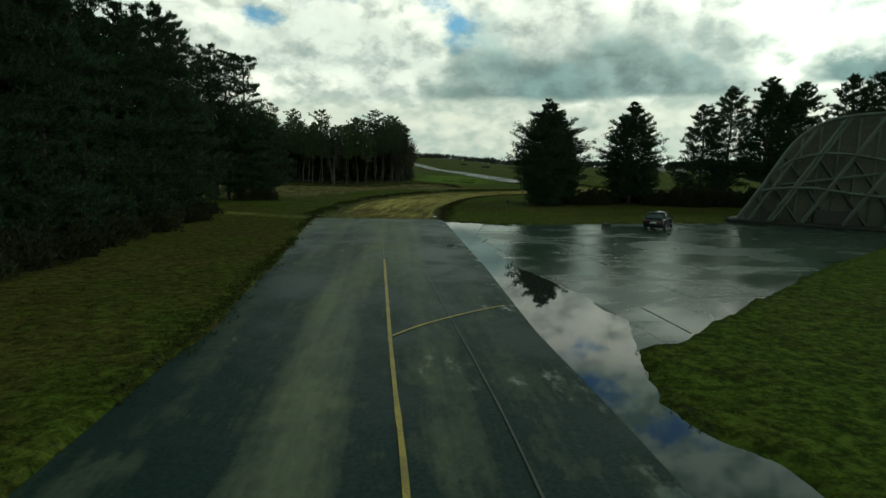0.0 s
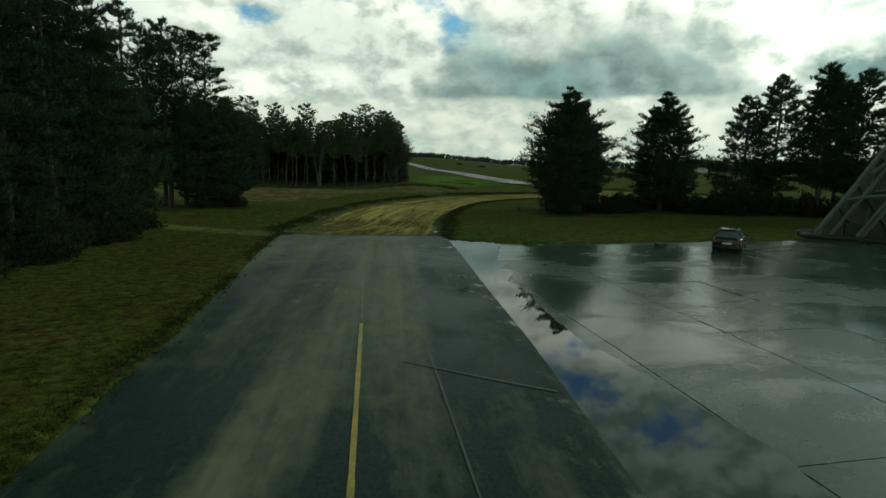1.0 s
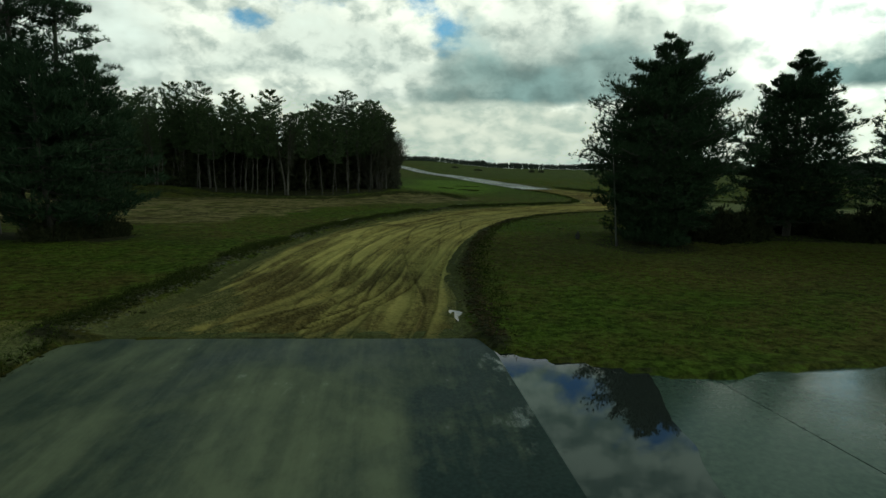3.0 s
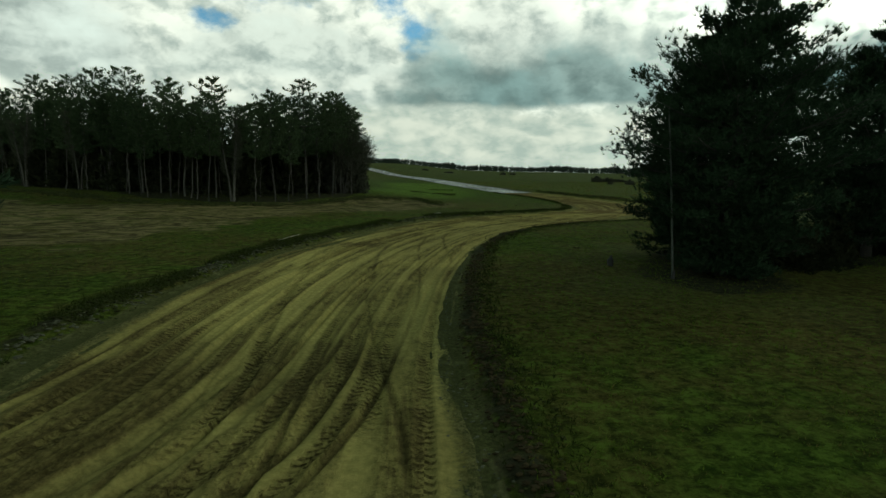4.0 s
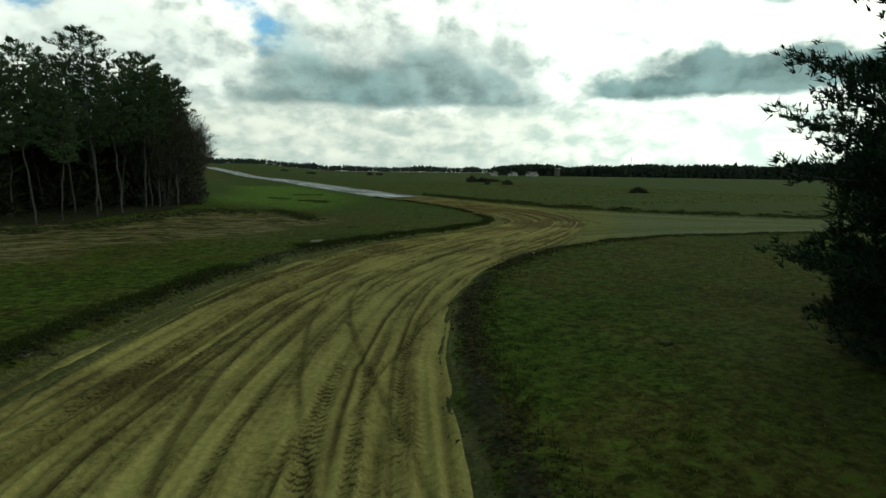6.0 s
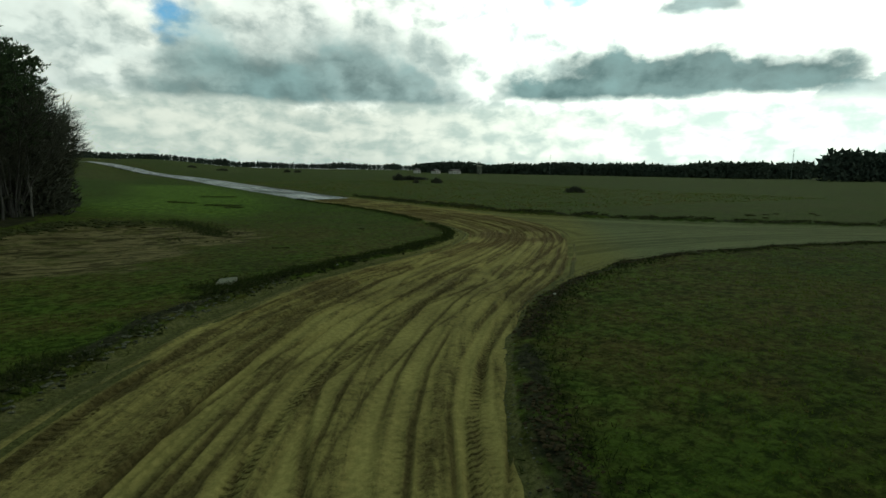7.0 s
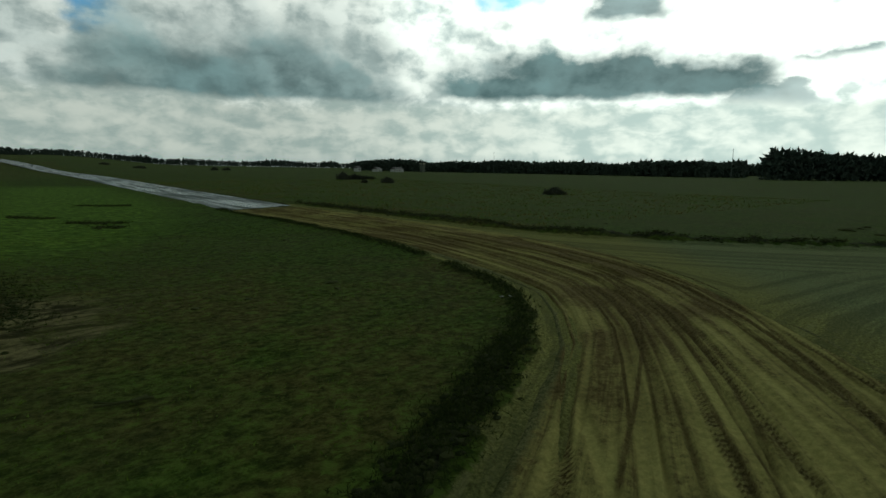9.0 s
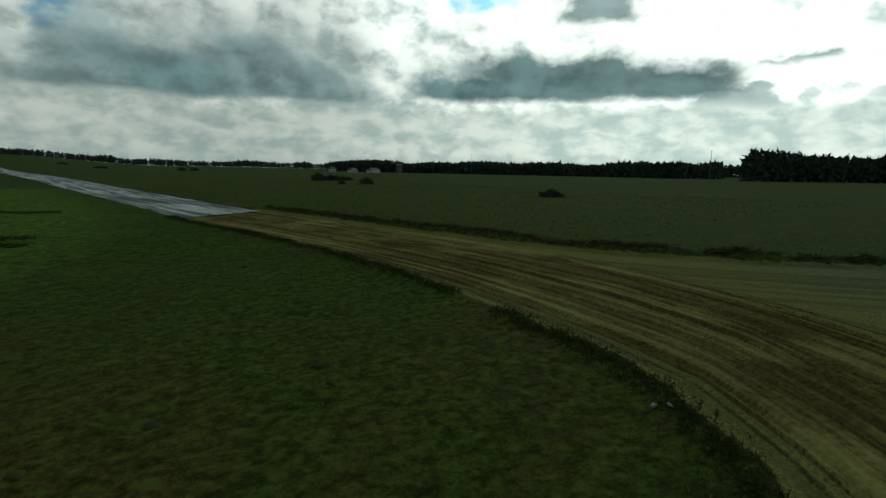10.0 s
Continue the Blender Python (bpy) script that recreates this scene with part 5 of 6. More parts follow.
ca, sa_ = math.cos(radians(5)), math.sin(radians(5))
for i in range(-3, 12):
    for j in range(-3, 6):
        w0, w1, h0, h1 = i * 3.75 + 0.016, (i + 1) * 3.75 - 0.016, j * 6.1 + 0.014, (j + 1) * 6.1 - 0.014
        corners = [(12.98 + a * ca - b * sa_, 22.6 + a * sa_ + b * ca) for a, b in ((w0, h0), (w1, h0), (w1, h1), (w0, h1))]
        mx, my = sum(c[0] for c in corners) / 4, sum(c[1] for c in corners) / 4
        if float(signed(np.array([mx]), np.array([my]), APRON)[0]) > 2.6:
            continue
        poly = clipped(corners, (7.22, 10), (7.28, 42))
        if len(poly) < 3:
            continue
        tx_, ty_, lift = r.uniform(-0.0022, 0.0022), r.uniform(-0.0022, 0.0022), r.uniform(-0.004, 0.002)
        top = [(x, y, -0.016 + lift + (x - mx) * tx_ + (y - my) * ty_) for x, y in poly]
        n = len(top)
        me = bpy.data.meshes.new("slab")
        me.from_pydata(top + [(x, y, z - 0.14) for x, y, z in top], [], [list(range(n))] + [[k, k + n, (k + 1) % n + n, (k + 1) % n] for k in range(n)])
        me.materials.append(M_SLAB)
        part("slab", me, apron)


# painted lines and seams on the pavement
def ribbon(name, pts, wide, z, mat, label, ragged=0.0):
    p = np.array(pts, float)
    s = np.r_[0, np.cumsum(np.hypot(*np.diff(p, axis=0).T))]
    k = np.linspace(0, s[-1], max(8, int(s[-1] / 0.3)))
    c = np.stack([np.interp(k, s, p[:, 0]), np.interp(k, s, p[:, 1])], 1)
    for _ in range(4):
        c[1:-1] = (c[:-2] + 2 * c[1:-1] + c[2:]) / 4
    d = np.gradient(c, axis=0)
    d /= np.linalg.norm(d, axis=1, keepdims=True)
    nrm = np.stack([d[:, 1], -d[:, 0]], 1)
    half = wide / 2 * (1 + ragged * 2 * fbm(c[:, 0], c[:, 1], 2.5, 7, 3))[:, None]
    v = np.vstack([np.c_[c - nrm * half, np.full(len(c), z)], np.c_[c + nrm * half, np.full(len(c), z)]])
    n = len(c)
    i = np.arange(n - 1)
    tagged(new(name, mesh(name, v, np.stack([i, i + n, i + n + 1, i + 1], 1), mat)), label, "marking", kind="structure")


ribbon("centre_line", [(3.7, -30), (3.38, 6.2), (3.35, 7.3), (3.26, 9.3), (3.15, 12.6), (2.99, 19), (2.87, 23.7)], 0.10, 0.038, M_YELLOW, "worn yellow taxiway centre line", 0.35)
ribbon("centre_line", [(2.86, 24.2), (2.74, 27.6), (2.66, 30.4)], 0.05, 0.038, M_FADED, "nearly worn-off end of the yellow centre line", 0.9)
ribbon("lead_line", [(3.2, 12.75), (3.91, 13.62), (4.86, 14.39), (5.88, 15.14), (6.72, 15.57)], 0.085, 0.036, M_YELLOW, "faded curved lead-off line", 0.4)
ribbon("lead_line", [(3.9, 20.85), (4.15, 20.7), (5.55, 19.8), (6.96, 19.0)], 0.06, 0.036, M_PALE, "faded curved lead-off line", 0.4)
ribbon("stand_line", [(11.1, 15.7), (11.26, 12.8)], 0.05, -0.005, M_MARK, "faded stand marking on the concrete", 0.5)
ribbon("stand_line", [(12.5, 31.0), (12.55, 26.8)], 0.05, -0.005, M_MARK, "faded stand marking on the concrete", 0.5)
ribbon("road_seam", [(5.2, -20), (5.18, 6.2), (5.15, 8.4), (5.05, 11), (4.86, 14.6), (4.56, 21.7)], 0.04, 0.035, M_PALE, "pale worn seam along the asphalt", 0.6)


# ---- braced shelter door beside the apron ----
def arch(s):
    pts = [(0, 0.15), (0.75, 1.4), (2.0, 3.35), (3.0, 5.1), (4.0, 6.85), (5.0, 7.85), (6.0, 8.55), (7.1, 8.96), (8.1, 9.16), (9.3, 9.29), (11.4, 9.36)]
    s = s if s <= 11.4 else 22.8 - s
    return float(np.interp(s, [p[0] for p in pts], [p[1] for p in pts]))


def beam(a, b, size):
    """A square steel beam from a to b, as one mesh."""
    v, f = bar(a, b, size * 0.707, 4)
    return v, f


def steel(name, pairs, size, parent, label=""):
    vs, fs, n = [], [], 0
    for a, b in pairs:
        v, f = beam(a, b, size)
        vs.append(v), fs.append(f + n)
        n += len(v)
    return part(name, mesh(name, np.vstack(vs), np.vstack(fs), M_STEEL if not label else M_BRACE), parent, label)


def shelter():
    ob = thing("shelter_door", (32.7, 42.2, 0.0), "huge arched shelter door of stained panels behind grey steel bracing", "shelter", turn=-42.2)
    ob.matrix_basis = ob.matrix_basis @ Matrix.Diagonal((0.823, 0.9, 0.93, 1))
    ss = np.linspace(0, 22.8, 33)
    for y, size in ((0.0, 0.24), (1.5, 0.20)):
        steel("arch_rim", [((a, y, arch(a)), (b, y, arch(b))) for a, b in zip(ss, ss[1:])], size, ob)
    # the panels between the rims
    edges = np.linspace(0.5, 22.3, 16)
    for a, b in zip(edges, edges[1:]):
        cols = np.linspace(a + 0.012, b - 0.012, 5)
        v, f = [], []
        for y in (1.34, 1.42):
            v += [(c, y, 0.25) for c in cols] + [(c, y, arch(c) - 0.10) for c in cols]
        for k in range(4):
            f += [(k, k + 1, k + 6, k + 5), (k + 10, k + 15, k + 16, k + 11), (k + 5, k + 6, k + 16, k + 15)]
        f += [(0, 5, 15, 10), (4, 14, 19, 9)]
        part("panel", mesh("panel", v, f, M_PANEL), ob)
        steel("rib", [((b, 1.25, 0.3), (b, 1.25, arch(b) - 0.15))], 0.16, ob)
    # roof skin between the two rims and the vault behind
    v, f = [], []
    for s in ss:
        v += [(s, 0.02, arch(s) - 0.02), (s, 1.48, arch(s) - 0.02), (s, 9.0, max(0.0, arch(s) - 0.5))]
    for k in range(len(ss) - 1):
        f += [(3 * k + 1, 3 * k + 4, 3 * k + 5, 3 * k + 2)]
    part("vault", mesh("vault", v, f, M_ROOF, True), ob)
    # raking struts of the front lattice, those on the far half mirrored
    slope = 1.64
    for base, size in ((0.1, 0.18), (1.12, 0.2), (2.85, 0.2), (3.15, 0.2), (5.66, 0.24), (8.87, 0.24), (12.0, 0.24)):
        for flip in ((False, True) if base < 6 else (False,)):
            s, z = base, 0.32
            while z < arch(s) - 0.05 and s < 16.5:
                s, z = s + 0.05, z + 0.05 * slope
            if z < 1.0:
                s, z = base + 1.4, arch(base + 1.4)
            a, b = (base, -0.02, 0.32), (s, -0.02, z)
            if flip:
                a, b = (22.8 - a[0], 0.22, a[2]), (22.8 - b[0], 0.22, b[2])
            steel("strut", [(a, b)], size, ob)
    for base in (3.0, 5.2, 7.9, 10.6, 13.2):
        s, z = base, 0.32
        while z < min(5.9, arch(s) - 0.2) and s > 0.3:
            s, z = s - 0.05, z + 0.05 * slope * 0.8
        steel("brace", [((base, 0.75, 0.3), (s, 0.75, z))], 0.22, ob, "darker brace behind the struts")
    for line in ([(1.9, 2.9), (3.0, 3.13), (4.4, 3.28), (6.25, 3.3), (8.0, 3.1), (9.7, 2.9), (11.4, 2.77)], [(3.2, 4.8), (4.15, 5.6), (5.5, 6.0), (6.8, 6.24), (8.5, 6.16), (9.75, 5.98), (11.4, 5.66)]):
        for flip in (False, True):
            way = [((22.8 - q if flip else q), -0.06, z) for q, z in line]
            steel("rail", list(zip(way, way[1:])), 0.19, ob)
            for (q, _, z) in way[1::2]:
                steel("tie", [((q, 0.0, z), (q + 0.4, 1.3, z + 0.1))], 0.12, ob)
    steel("rail", [((3.6, 0.6, 3.5), (11.0, 0.6, 4.6))], 0.18, ob)
    part("plinth", boxes("plinth", [((11.4, 0.3, 0.12), (24.6, 1.6, 0.34))], M_SEAM, 0.04), ob, "dark wet base beam")
    part("guide_rail", boxes("guide_rail", [((11.4, -0.62, 0.20), (24.8, 0.14, 0.16))], M_SEAM, 0.01), ob)
    for s, long, high in ((2.9, 1.7, 0.9), (8.3, 3.4, 1.15), (14.0, 3.0, 1.1)):
        part("housing", boxes("housing", [((s, 0.75, 0.3 + high / 2), (long, 0.7, high))], M_DARK, 0.05), ob, "black machinery housing")


shelter()


# ---- parked car ----
def loft(name, sections, mat, smooth=True):
    """A skin over closed cross sections of equal count, capped at the ends."""
    n = len(sections[0])
    v = [p for s in sections for p in s]
    f = []
    for k in range(len(sections) - 1):
        f += [[k * n + j, k * n + (j + 1) % n, (k + 1) * n + (j + 1) % n, (k + 1) * n + j] for j in range(n)]
    bm = bmesh.new()
    vs = [bm.verts.new(p) for p in v]
    for q in f:
        bm.faces.new([vs[i] for i in q])
    bm.faces.new(vs[:n][::-1])
    bm.faces.new(vs[-n:])
    bmesh.ops.recalc_face_normals(bm, faces=bm.faces[:])
    return from_bm(name, bm, mat, smooth)


def car():
    ob = thing("car", (23.0, 37.05, -0.01), "dark blue-grey saloon car parked on the wet apron", "car", turn=-39)
    ob.matrix_basis = ob.matrix_basis @ Matrix.Diagonal((0.88, 0.88, 0.88, 1))

    def ring(y, half, low, belt, crown, tuck=0.86):
        return [(-half * 0.93, y, low), (-half, y, (low + belt) * 0.5), (-half * 0.97, y, belt), (-half * tuck, y, crown), (0, y, crown + 0.03),
                (half * tuck, y, crown), (half * 0.97, y, belt), (half, y, (low + belt) * 0.5), (half * 0.93, y, low), (0, y, low - 0.02)]
    body = [ring(-2.18, 0.74, 0.38, 0.72, 0.86), ring(-2.10, 0.82, 0.28, 0.78, 0.94), ring(-1.5, 0.86, 0.20, 0.84, 0.97), ring(-0.6, 0.87, 0.18, 0.84, 0.92),
            ring(0.7, 0.87, 0.18, 0.82, 0.90), ring(1.3, 0.86, 0.20, 0.78, 0.88), ring(1.95, 0.82, 0.24, 0.66, 0.76), ring(2.2, 0.70, 0.34, 0.55, 0.62)]
    part("body", loft("body", body, M_CAR), ob)

    def pane(y, half, top, z):
        return [(-half, y, z), (-half * 0.98, y, (z + top) / 2), (-half * 0.82, y, top), (half * 0.82, y, top), (half * 0.98, y, (z + top) / 2), (half, y, z)]
    part("cabin_glass", loft("cabin_glass", [pane(-1.62, 0.72, 0.98, 0.90), pane(-1.0, 0.74, 1.34, 0.88), pane(0.15, 0.75, 1.38, 0.86), pane(1.05, 0.72, 0.94, 0.84)], M_GLASS), ob, "dark tinted glass reflecting the sky")
    part("roof", loft("roof", [[(-0.60, y, z), (-0.55, y, z + 0.05), (0, y, z + 0.07), (0.55, y, z + 0.05), (0.60, y, z)] for y, z in ((-1.12, 1.30), (-0.9, 1.36), (0.1, 1.38), (0.3, 1.33))], M_CAR), ob)
    for s in (-1, 1):
        for foot, head, rad in (((s * 0.72, -1.62, 0.92), (s * 0.60, -1.02, 1.36), 0.05), ((s * 0.74, -0.35, 0.90), (s * 0.62, -0.35, 1.38), 0.035), ((s * 0.72, 1.05, 0.90), (s * 0.60, 0.22, 1.37), 0.04)):
            part("pillar", bars("pillar", [(foot, head, rad, 6)], M_CAR), ob)
        part("tail_light", boxes("tail_light", [((s * 0.56, -2.15, 0.74), (0.36, 0.09, 0.14))], M_RED, 0.02), ob, "dark red tail light")
        part("mirror", boxes("mirror", [((s * 0.93, 0.62, 0.92), (0.16, 0.10, 0.12))], M_CAR, 0.03), ob)
        for y in (-1.35, 1.38):
            for name, rad, wide, mat in (("tyre", 0.31, 0.20, M_DARK), ("rim", 0.20, 0.212, M_CHROME)):
                v, f = bar((s * 0.76 - wide / 2, y, 0.31), (s * 0.76 + wide / 2, y, 0.31), rad, 20)
                bm = bmesh.new()
                vs = [bm.verts.new(p) for p in v]
                for q in f:
                    bm.faces.new([vs[i] for i in q])
                bm.faces.new(vs[:20]), bm.faces.new(vs[20:])
                bmesh.ops.recalc_face_normals(bm, faces=bm.faces[:])
                if name == "tyre":
                    bmesh.ops.bevel(bm, geom=[e for e in bm.edges if len(e.link_faces) == 2 and any(len(q.verts) > 4 for q in e.link_faces)], offset=0.04, segments=2, affect="EDGES")
                    w_ob = part("wheel", from_bm("wheel", bm, mat), ob)
                else:
                    part("rim", from_bm("rim", bm, mat), w_ob, "grey alloy rim")
    part("bumper", boxes("bumper", [((0, -2.16, 0.46), (1.62, 0.16, 0.20))], M_CAR, 0.05), ob)
    part("bumper", boxes("bumper", [((0, 2.16, 0.44), (1.50, 0.14, 0.18))], M_CAR, 0.05), ob)
    part("boot_spoiler", boxes("boot_spoiler", [((0, -2.02, 0.99), (1.40, 0.20, 0.035))], M_CAR, 0.012), ob)
    part("number_plate", boxes("number_plate", [((0, -2.205, 0.66), (0.50, 0.02, 0.11))], M_PLATE, 0.004), ob, "pale blank number plate")


car()

# ---- small things ----
crate = thing("crate", (19.3, 37.8, -0.01), "small black box abandoned on the wet concrete", "box", turn=8)
part("case", boxes("case", [((0, 0, 0.11), (0.60, 0.38, 0.22))], M_DARK, 0.03), crate)
part("lid", boxes("lid", [((0, 0, 0.235), (0.64, 0.42, 0.04))], M_DARK, 0.015), crate)


def at_ground(x, y):
    return float(ground_height(np.array([float(x)]), np.array([float(y)]))[0][0])


def rough_lump(name, seed, size, mat, subdivisions=3, rough=0.35):
    bm = bmesh.new()
    bmesh.ops.create_icosphere(bm, subdivisions=subdivisions, radius=1)
    for v in bm.verts:
        k = 1 + rough * (noise.noise(v.co * 1.6 + Vector((seed, 0, 0))) + 0.5 * noise.noise(v.co * 4 + Vector((0, seed, 0))))
        v.co = Vector((v.co.x * size[0], v.co.y * size[1], max(-0.25, v.co.z) * size[2])) * k
    return from_bm(name, bm, mat, True)


ob = tagged(new("tree_stump", rough_lump("tree_stump", 3, (0.14, 0.13, 0.36), M_DARK, 3, 0.3)), "charred black stump standing in the turf", "stump")
ob.matrix_basis = pose(16.6, 59.75, at_ground(16.6, 59.75) + 0.05)
stake = thing("stake", (17.76, 56.9, at_ground(17.76, 56.9) - 0.1), "tall thin pale stake in front of the pine", "stake")
part("shaft", bars("shaft", [((0, 0, 0), (-0.22, 0.04, 2.6), 0.045, 8, 0.04), ((-0.22, 0.04, 2.6), (-0.66, 0.12, 6.7), 0.04, 8, 0.025)], M_PALE), stake)
part("foot", bars("foot", [((0, 0, 0), (0.004, 0, 0.45), 0.075, 8, 0.06)], M_DARK), stake, "dark tarred foot")
ob = thing("pole", (1.75, 69.5, at_ground(1.75, 69.5) + 0.04), "thin pale pole lying on the grass bank", "pole", turn=-19.0)
part("shaft", bars("shaft", [((0, -1.7, 0.04), (0, 1.7, 0.06), 0.020, 8, 0.016)], M_CONCRETE), ob)
cover = thing("manhole_cover", (13.15, 85.5, at_ground(13.15, 85.5) - 0.05), "pale concrete slab tilted on the sod bank", "slab", turn=-25)
part("slab", boxes("slab", [((0, 0, 0.22), (0.66, 0.55, 0.11))], M_STONE, 0.02), cover)
cover.matrix_basis = cover.matrix_basis @ Matrix.Rotation(radians(9), 4, "X") @ Matrix.Rotation(radians(-6), 4, "Y")
part("footing", boxes("footing", [((0, 0, 0.07), (0.66, 0.54, 0.22))], M_SOD, 0.02), cover, "dark block below the slab")
scrap = boxes("scrap", [((0, 0, 0.03), (0.16, 0.09, 0.04))], M_CONCRETE, 0.015)
for x, y, t in ((22.5, 78.2, 20), (18.1, 87.2, 70), (29.1, 95.4, 10), (17.0, 87.4, 40), (29.3, 95.2, 50)):
    ob = tagged(new("litter", scrap), "small pale scrap of litter on the ground", "litter", "scraps of litter")
    ob.matrix_basis = pose(x, y, max(0.0, at_ground(x, y)) + 0.01, 0, 0, t)
ob = tagged(new("plank", boxes("plank", [((0, 0, 0.04), (0.95, 0.06, 0.04), 0), ((0.25, 0.02, 0.05), (0.3, 0.12, 0.05), 25), ((-0.3, 0.05, 0.06), (0.4, 0.035, 0.03), -30)], M_SOD, 0.01)), "dark rotten plank lying in the grass", "plank")
ob.matrix_basis = pose(17.6, 94.0, at_ground(17.6, 94.0) + 0.02, 0, 0, -12)
ob = tagged(new("plank", boxes("plank", [((0, 0, 0.04), (0.5, 0.06, 0.04))], M_SOD, 0.01)), "short dark stick lying on the asphalt", "stick")
ob.matrix_basis = pose(6.35, 27.6, 0.03, 0, 0, 40)
log = thing("log", (35.8, 62.6, at_ground(35.8, 62.6)), "pale fallen branch caught in the undergrowth", "log", turn=-14)
part("trunk", bars("trunk", [((-2.4, 0, 0.95), (2.4, 0, 0.35), 0.08, 8, 0.12)], M_BIRCH), log)
for k, (x, y, s) in enumerate([(25.8, 101.2, 0.4), (22.3, 100.6, 0.26), (25.4, 100.2, 0.24), (20.5, 100.2, 0.26), (55.5, 108.4, 0.42), (17.5, 65.3, 0.4), (66.4, 92, 0.7), (68.5, 94.5, 0.8), (71, 94.2, 0.6), (73.5, 94.2, 0.7), (78, 92.4, 0.9),
                               (76, 91, 0.6), (58, 92.5, 0.6), (63, 88.2, 0.8), (61, 89.6, 0.6), (36.5, 81.7, 0.7), (44.2, 79.9, 0.7), (43.2, 81.0, 0.5), (55, 95, 0.5), (29, 113, 0.4)]):
    ob = tagged(new("earth_mound", rough_lump("earth_mound", k, (s * 0.62, s * 0.42, s * 0.2), M_SOD, 2, 0.7)), "dark heap of sods and earth on the turf", "mound", "heaps of sods on the field")
    ob.matrix_basis = pose(x, y, at_ground(x, y), 0, 0, k * 40)

# far farm buildings
for x, y, long, high, t in ((300, 520, 7, 2.4, 20), (318, 512, 11, 2.6, 10), (284, 530, 4, 3.0, 0)):
    hut = thing("farm_building", (x, y, at_ground(x, y) - 0.05), "low white farm building far across the field", "building", "far farm buildings", turn=t)
    part("wall", boxes("wall", [((0, 0, high / 2), (long, 7, high))], M_WHITE), hut)
    v = [(-long / 2 - 0.3, -3.9, high), (long / 2 + 0.3, -3.9, high), (long / 2 + 0.3, 3.9, high), (-long / 2 - 0.3, 3.9, high), (-long / 2 - 0.3, 0, high + 2), (long / 2 + 0.3, 0, high + 2)]
    me = bpy.data.meshes.new("roof")
    me.from_pydata(v, [], [(0, 1, 5, 4), (2, 3, 4, 5), (0, 4, 3), (1, 2, 5), (0, 3, 2, 1)])
    me.materials.append(M_ROOF)
    part("roof", me, hut)
    for k in range(int(long / 4)):
        part("window", boxes("window", [((-long / 2 + 2 + k * 4, -3.53, high * 0.55), (1.2, 0.1, 1.2))], M_DARK), hut)
tower = thing("water_tower", (352, 515, at_ground(352, 515) - 0.05), "pale square tower among the far trees", "tower")
part("shaft", boxes("shaft", [((0, 0, 4.2), (4, 4, 8.4))], M_PANEL, 0.1), tower)
part("cap", boxes("cap", [((0, 0, 8.7), (4.6, 4.6, 0.7))], M_CONCRETE, 0.1), tower)
for x, y, h in ((395, 232, 20), (410, 470, 21)):
    mast = thing("mast", (x, y, at_ground(x, y) - 0.05), "thin lattice mast above the far woods", "mast", "far masts")
    part("pole", bars("pole", [((0, 0, 0), (0, 0, h), 0.22, 6, 0.12)], M_STEEL), mast)
    part("crossarm", boxes("crossarm", [((0, 0, h - 1.2), (2.0, 0.16, 0.16))], M_STEEL), mast)

# ---- sods, grass and straw ----
def sods(line, shift, count, size, seed, label, scatter=0.20, tufts=3, mat=None):
    rng = np.random.default_rng(seed)
    p = np.array(line, float)
    s = np.r_[0, np.cumsum(np.hypot(*np.diff(p, axis=0).T))]
    k = rng.uniform(0, s[-1], count)
    x, y = np.interp(k, s, p[:, 0]), np.interp(k, s, p[:, 1])
    d = np.stack([np.interp(k + 0.5, s, p[:, 0]) - np.interp(k - 0.5, s, p[:, 0]), np.interp(k + 0.5, s, p[:, 1]) - np.interp(k - 0.5, s, p[:, 1])], 1)
    d /= np.linalg.norm(d, axis=1, keepdims=True) + 1e-9
    off = shift + rng.normal(0, scatter, count)
    x, y = x - d[:, 1] * off, y + d[:, 0] * off
    keep = lattice_noise(x * 0.35, y * 0.35, seed) > 0.22
    x, y = x[keep], y[keep]
    z = ground_height(x, y)[0]
    bm = bmesh.new()
    bmesh.ops.create_icosphere(bm, subdivisions=1, radius=1)
    base = np.array([v.co[:] for v in bm.verts])
    tri = np.array([[v.index for v in f.verts] for f in bm.faces])
    bm.free()
    n = len(x)
    rad = size * rng.uniform(0.35, 1.2, n)
    v = base[None] * (rad[:, None, None] * rng.uniform(0.6, 1.25, (n, len(base), 1)) * np.array([1.25, 1.0, 0.5]))
    v = v + np.stack([x, y, z + rad * 0.2], 1)[:, None]
    f = tri[None] + (np.arange(n) * len(base))[:, None, None]
    tagged(new("sods", mesh("sods", v.reshape(-1, 3), f.reshape(-1, 3), mat or M_SOD)), label, "sods", kind="stuff")
    if not tufts:
        return
    at = np.stack([x, y, z + rad * 0.5], 1)
    at = np.repeat(at, tufts, axis=0) + rng.normal(0, 0.8 * scatter, (tufts * n, 3)) * (1, 1, 0.15)
    tuft = blades("bank_grass", at, np.tile([0, 0, 0.8], (len(at), 1)), np.full(len(at), 0.13), 4, 0.07, 0.7, rng, M_RANK)
    tagged(new("bank_grass", tuft), "dark rank grass tufts on the sod bank", "grass", kind="stuff")


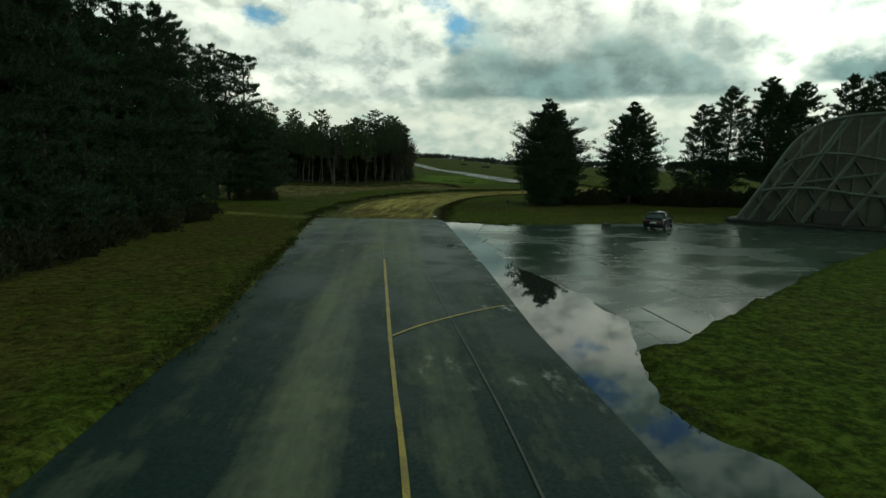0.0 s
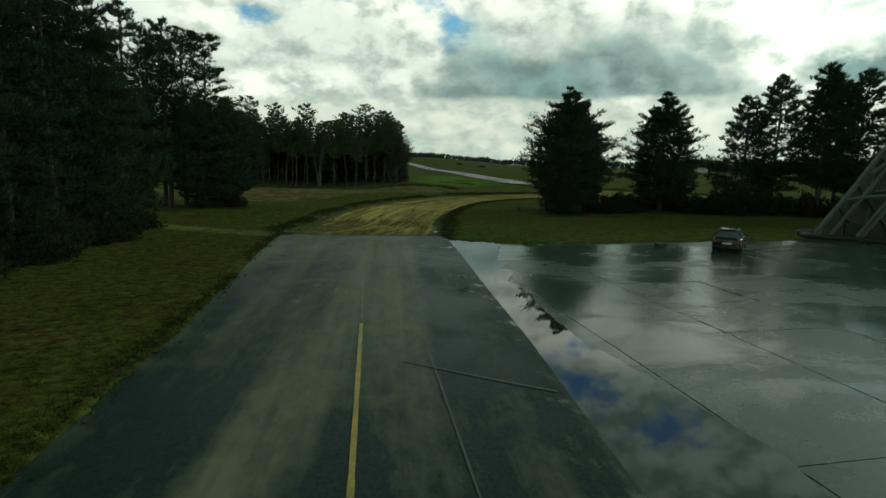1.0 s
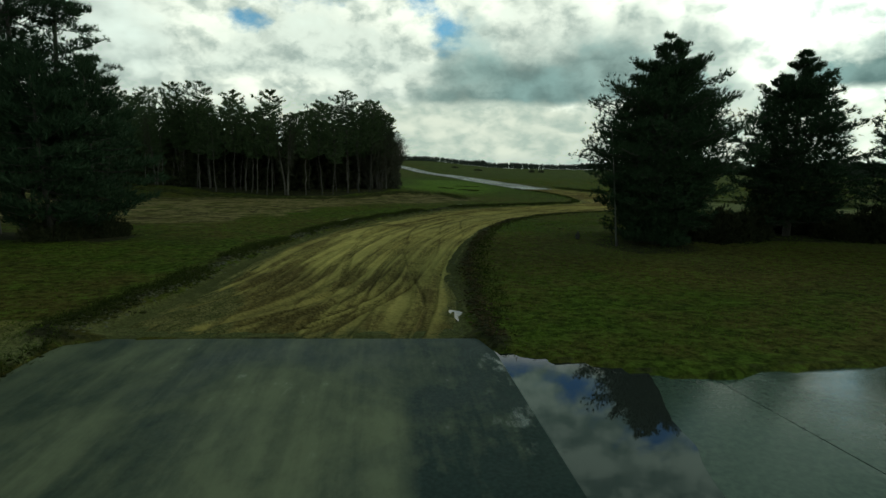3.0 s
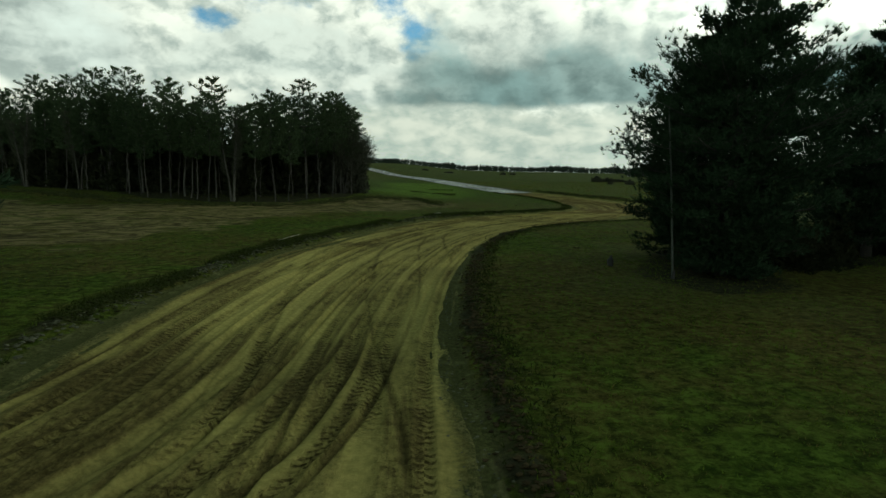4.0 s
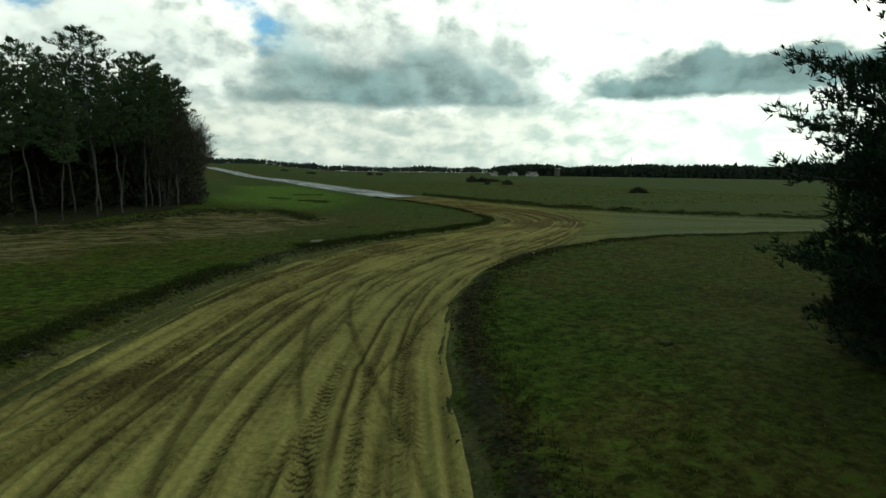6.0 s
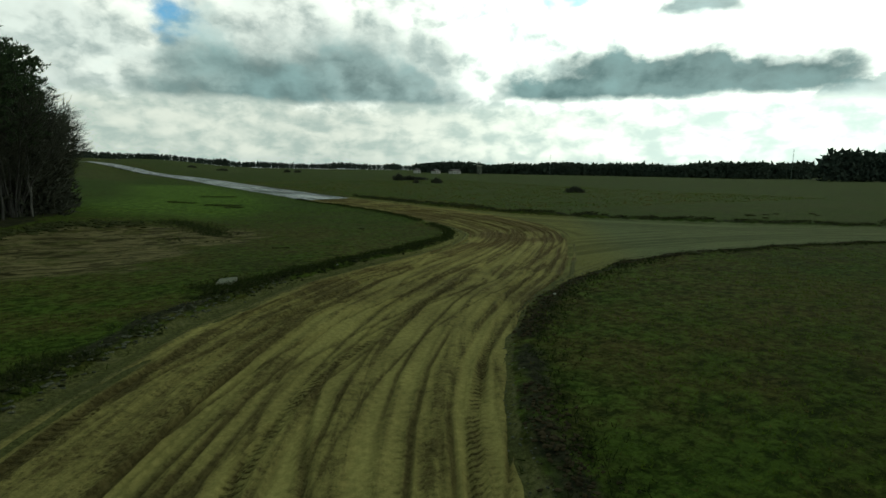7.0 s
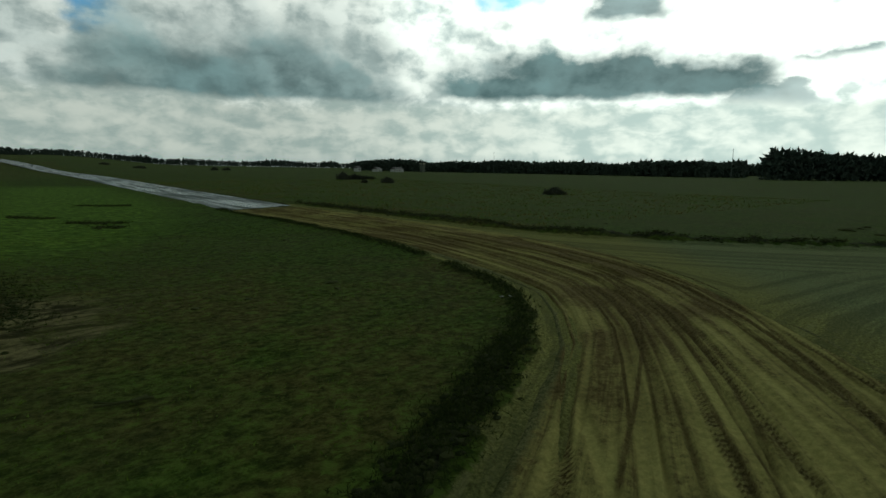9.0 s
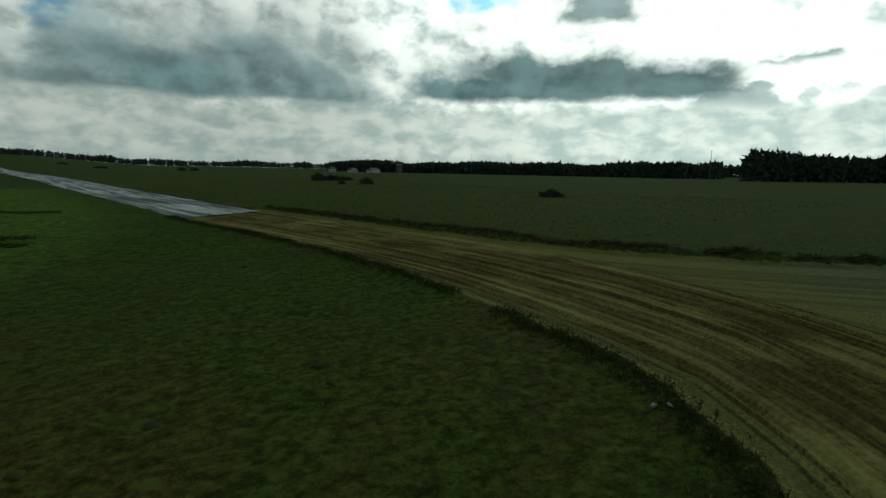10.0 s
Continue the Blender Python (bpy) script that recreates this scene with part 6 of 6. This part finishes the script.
sods(BANK_W[:17], 0.62, 6500, 0.08, 101, "dark turned sods along the west bank", 0.24, 2)
sods(BANK_W[16:], 0.45, 2600, 0.05, 106, "low grassy sods along the inner bank", 0.20, 2)
sods(BANK_N, 0.75, 2600, 0.12, 102, "dark turned sods along the north bank", 0.26)
sods(VERGE[1:], 0.36, 7000, 0.050, 103, "dark brown clods scraped up along the track's verge", 0.22, 0, M_CLOD)
sods(VERGE[1:], 0.75, 1800, 0.035, 107, "grassy sods behind the scraped verge", 0.25, 3)
sods(BANK_W[:14], 0.18, 1300, 0.055, 108, "grey rubble and clods at the foot of the west bank", 0.16, 0, M_RUBBLE)
sods(VERGE[6:], -0.35, 1500, 0.026, 109, "grey gravel stones beside the sand track", 0.25, 0, M_RUBBLE)
sods([(-50, 112), (-30, 107), (-18, 100.5), (-9, 98), (0, 99.5), (7, 107), (12, 107)], 0.0, 1500, 0.22, 105, "dark brash and turned earth at the foot of the wood", 0.6)
for k, (line, count) in enumerate([([(16.5, 136.1), (19.5, 135.3)], 110), ([(22.4, 149.8), (26.8, 147.7)], 150), ([(19.7, 130.7), (23.4, 128.5)], 130), ([(21.0, 126.2), (22.6, 125.4)], 60)]):
    sods(line, 0.0, count, 0.12, 120 + k, "dark torn sods strewn over the green turf", 0.35)
sods([(13.6, 109), (15.6, 106), (15.8, 102.5), (14.2, 99.5)], 0.0, 900, 0.08, 125, "dark torn turf at the edge of the churned ground", 0.7, 2)
sods([(12.3, 85.0), (13.9, 86.0)], 0.0, 170, 0.09, 126, "dark rank tussocks round the tilted slab", 0.42, 4)
sods(ROAD_W[2:], 0.05, 700, 0.055, 104, "dark clods along the asphalt's edge")


def meadow(name, box, count, size, seed, mat, label, per=4, where=0.5):
    rng = np.random.default_rng(seed)
    x, y = rng.uniform(box[0], box[1], count), rng.uniform(box[2], box[3], count)
    patch = fbm(x, y, 0.35, seed, 3)
    keep = (patch > where - 0.5) & (signed(x, y, DIRT) > 0.35) & (signed(x, y, ROAD) > 0.15) & (signed(x, y, APRON) > 0.2) & (signed(x, y, MUD) > -1)
    x, y = x[keep], y[keep]
    z = ground_height(x, y)[0]
    at = np.stack([x, y, z - 0.01], 1)
    me = blades(name, at, np.tile([0.25, 0.1, 0.7], (len(at), 1)), size * rng.uniform(0.6, 1.4, len(at)), per, 0.16, 0.75, rng, mat)
    tagged(new(name, me), label, "grass", kind="stuff")


meadow("turf_grass", (-12, -1.5, 3, 44), 34000, 0.055, 111, M_GRASS, "short mossy grass on the taxiway's verge", 4, 0.42)
meadow("turf_grass", (8, 33, 2, 28), 26000, 0.055, 112, M_GRASS, "short mossy grass beside the puddle", 4, 0.42)
meadow("turf_grass", (7, 46, 40, 84), 60000, 0.060, 113, M_GRASS, "short mossy grass inside the bend", 4, 0.44)
meadow("turf_grass", (7, 46, 40, 84), 36000, 0.055, 114, M_STRAW, "withered grass inside the bend", 4, 0.53)
meadow("turf_grass", (-14, 34, 43, 122), 60000, 0.060, 115, M_GRASS, "short grass west of the track", 4, 0.44)
meadow("turf_grass", (-14, 34, 43, 122), 26000, 0.055, 116, M_STRAW, "withered grass west of the track", 4, 0.55)
meadow("tussocks", (46, 130, 110, 240), 14000, 0.22, 117, M_STRAW, "withered tussocks scattered over the far field", 4, 0.52)
meadow("tussocks", (46, 130, 110, 240), 14000, 0.20, 118, M_GRASS, "green tussocks scattered over the far field", 4, 0.45)
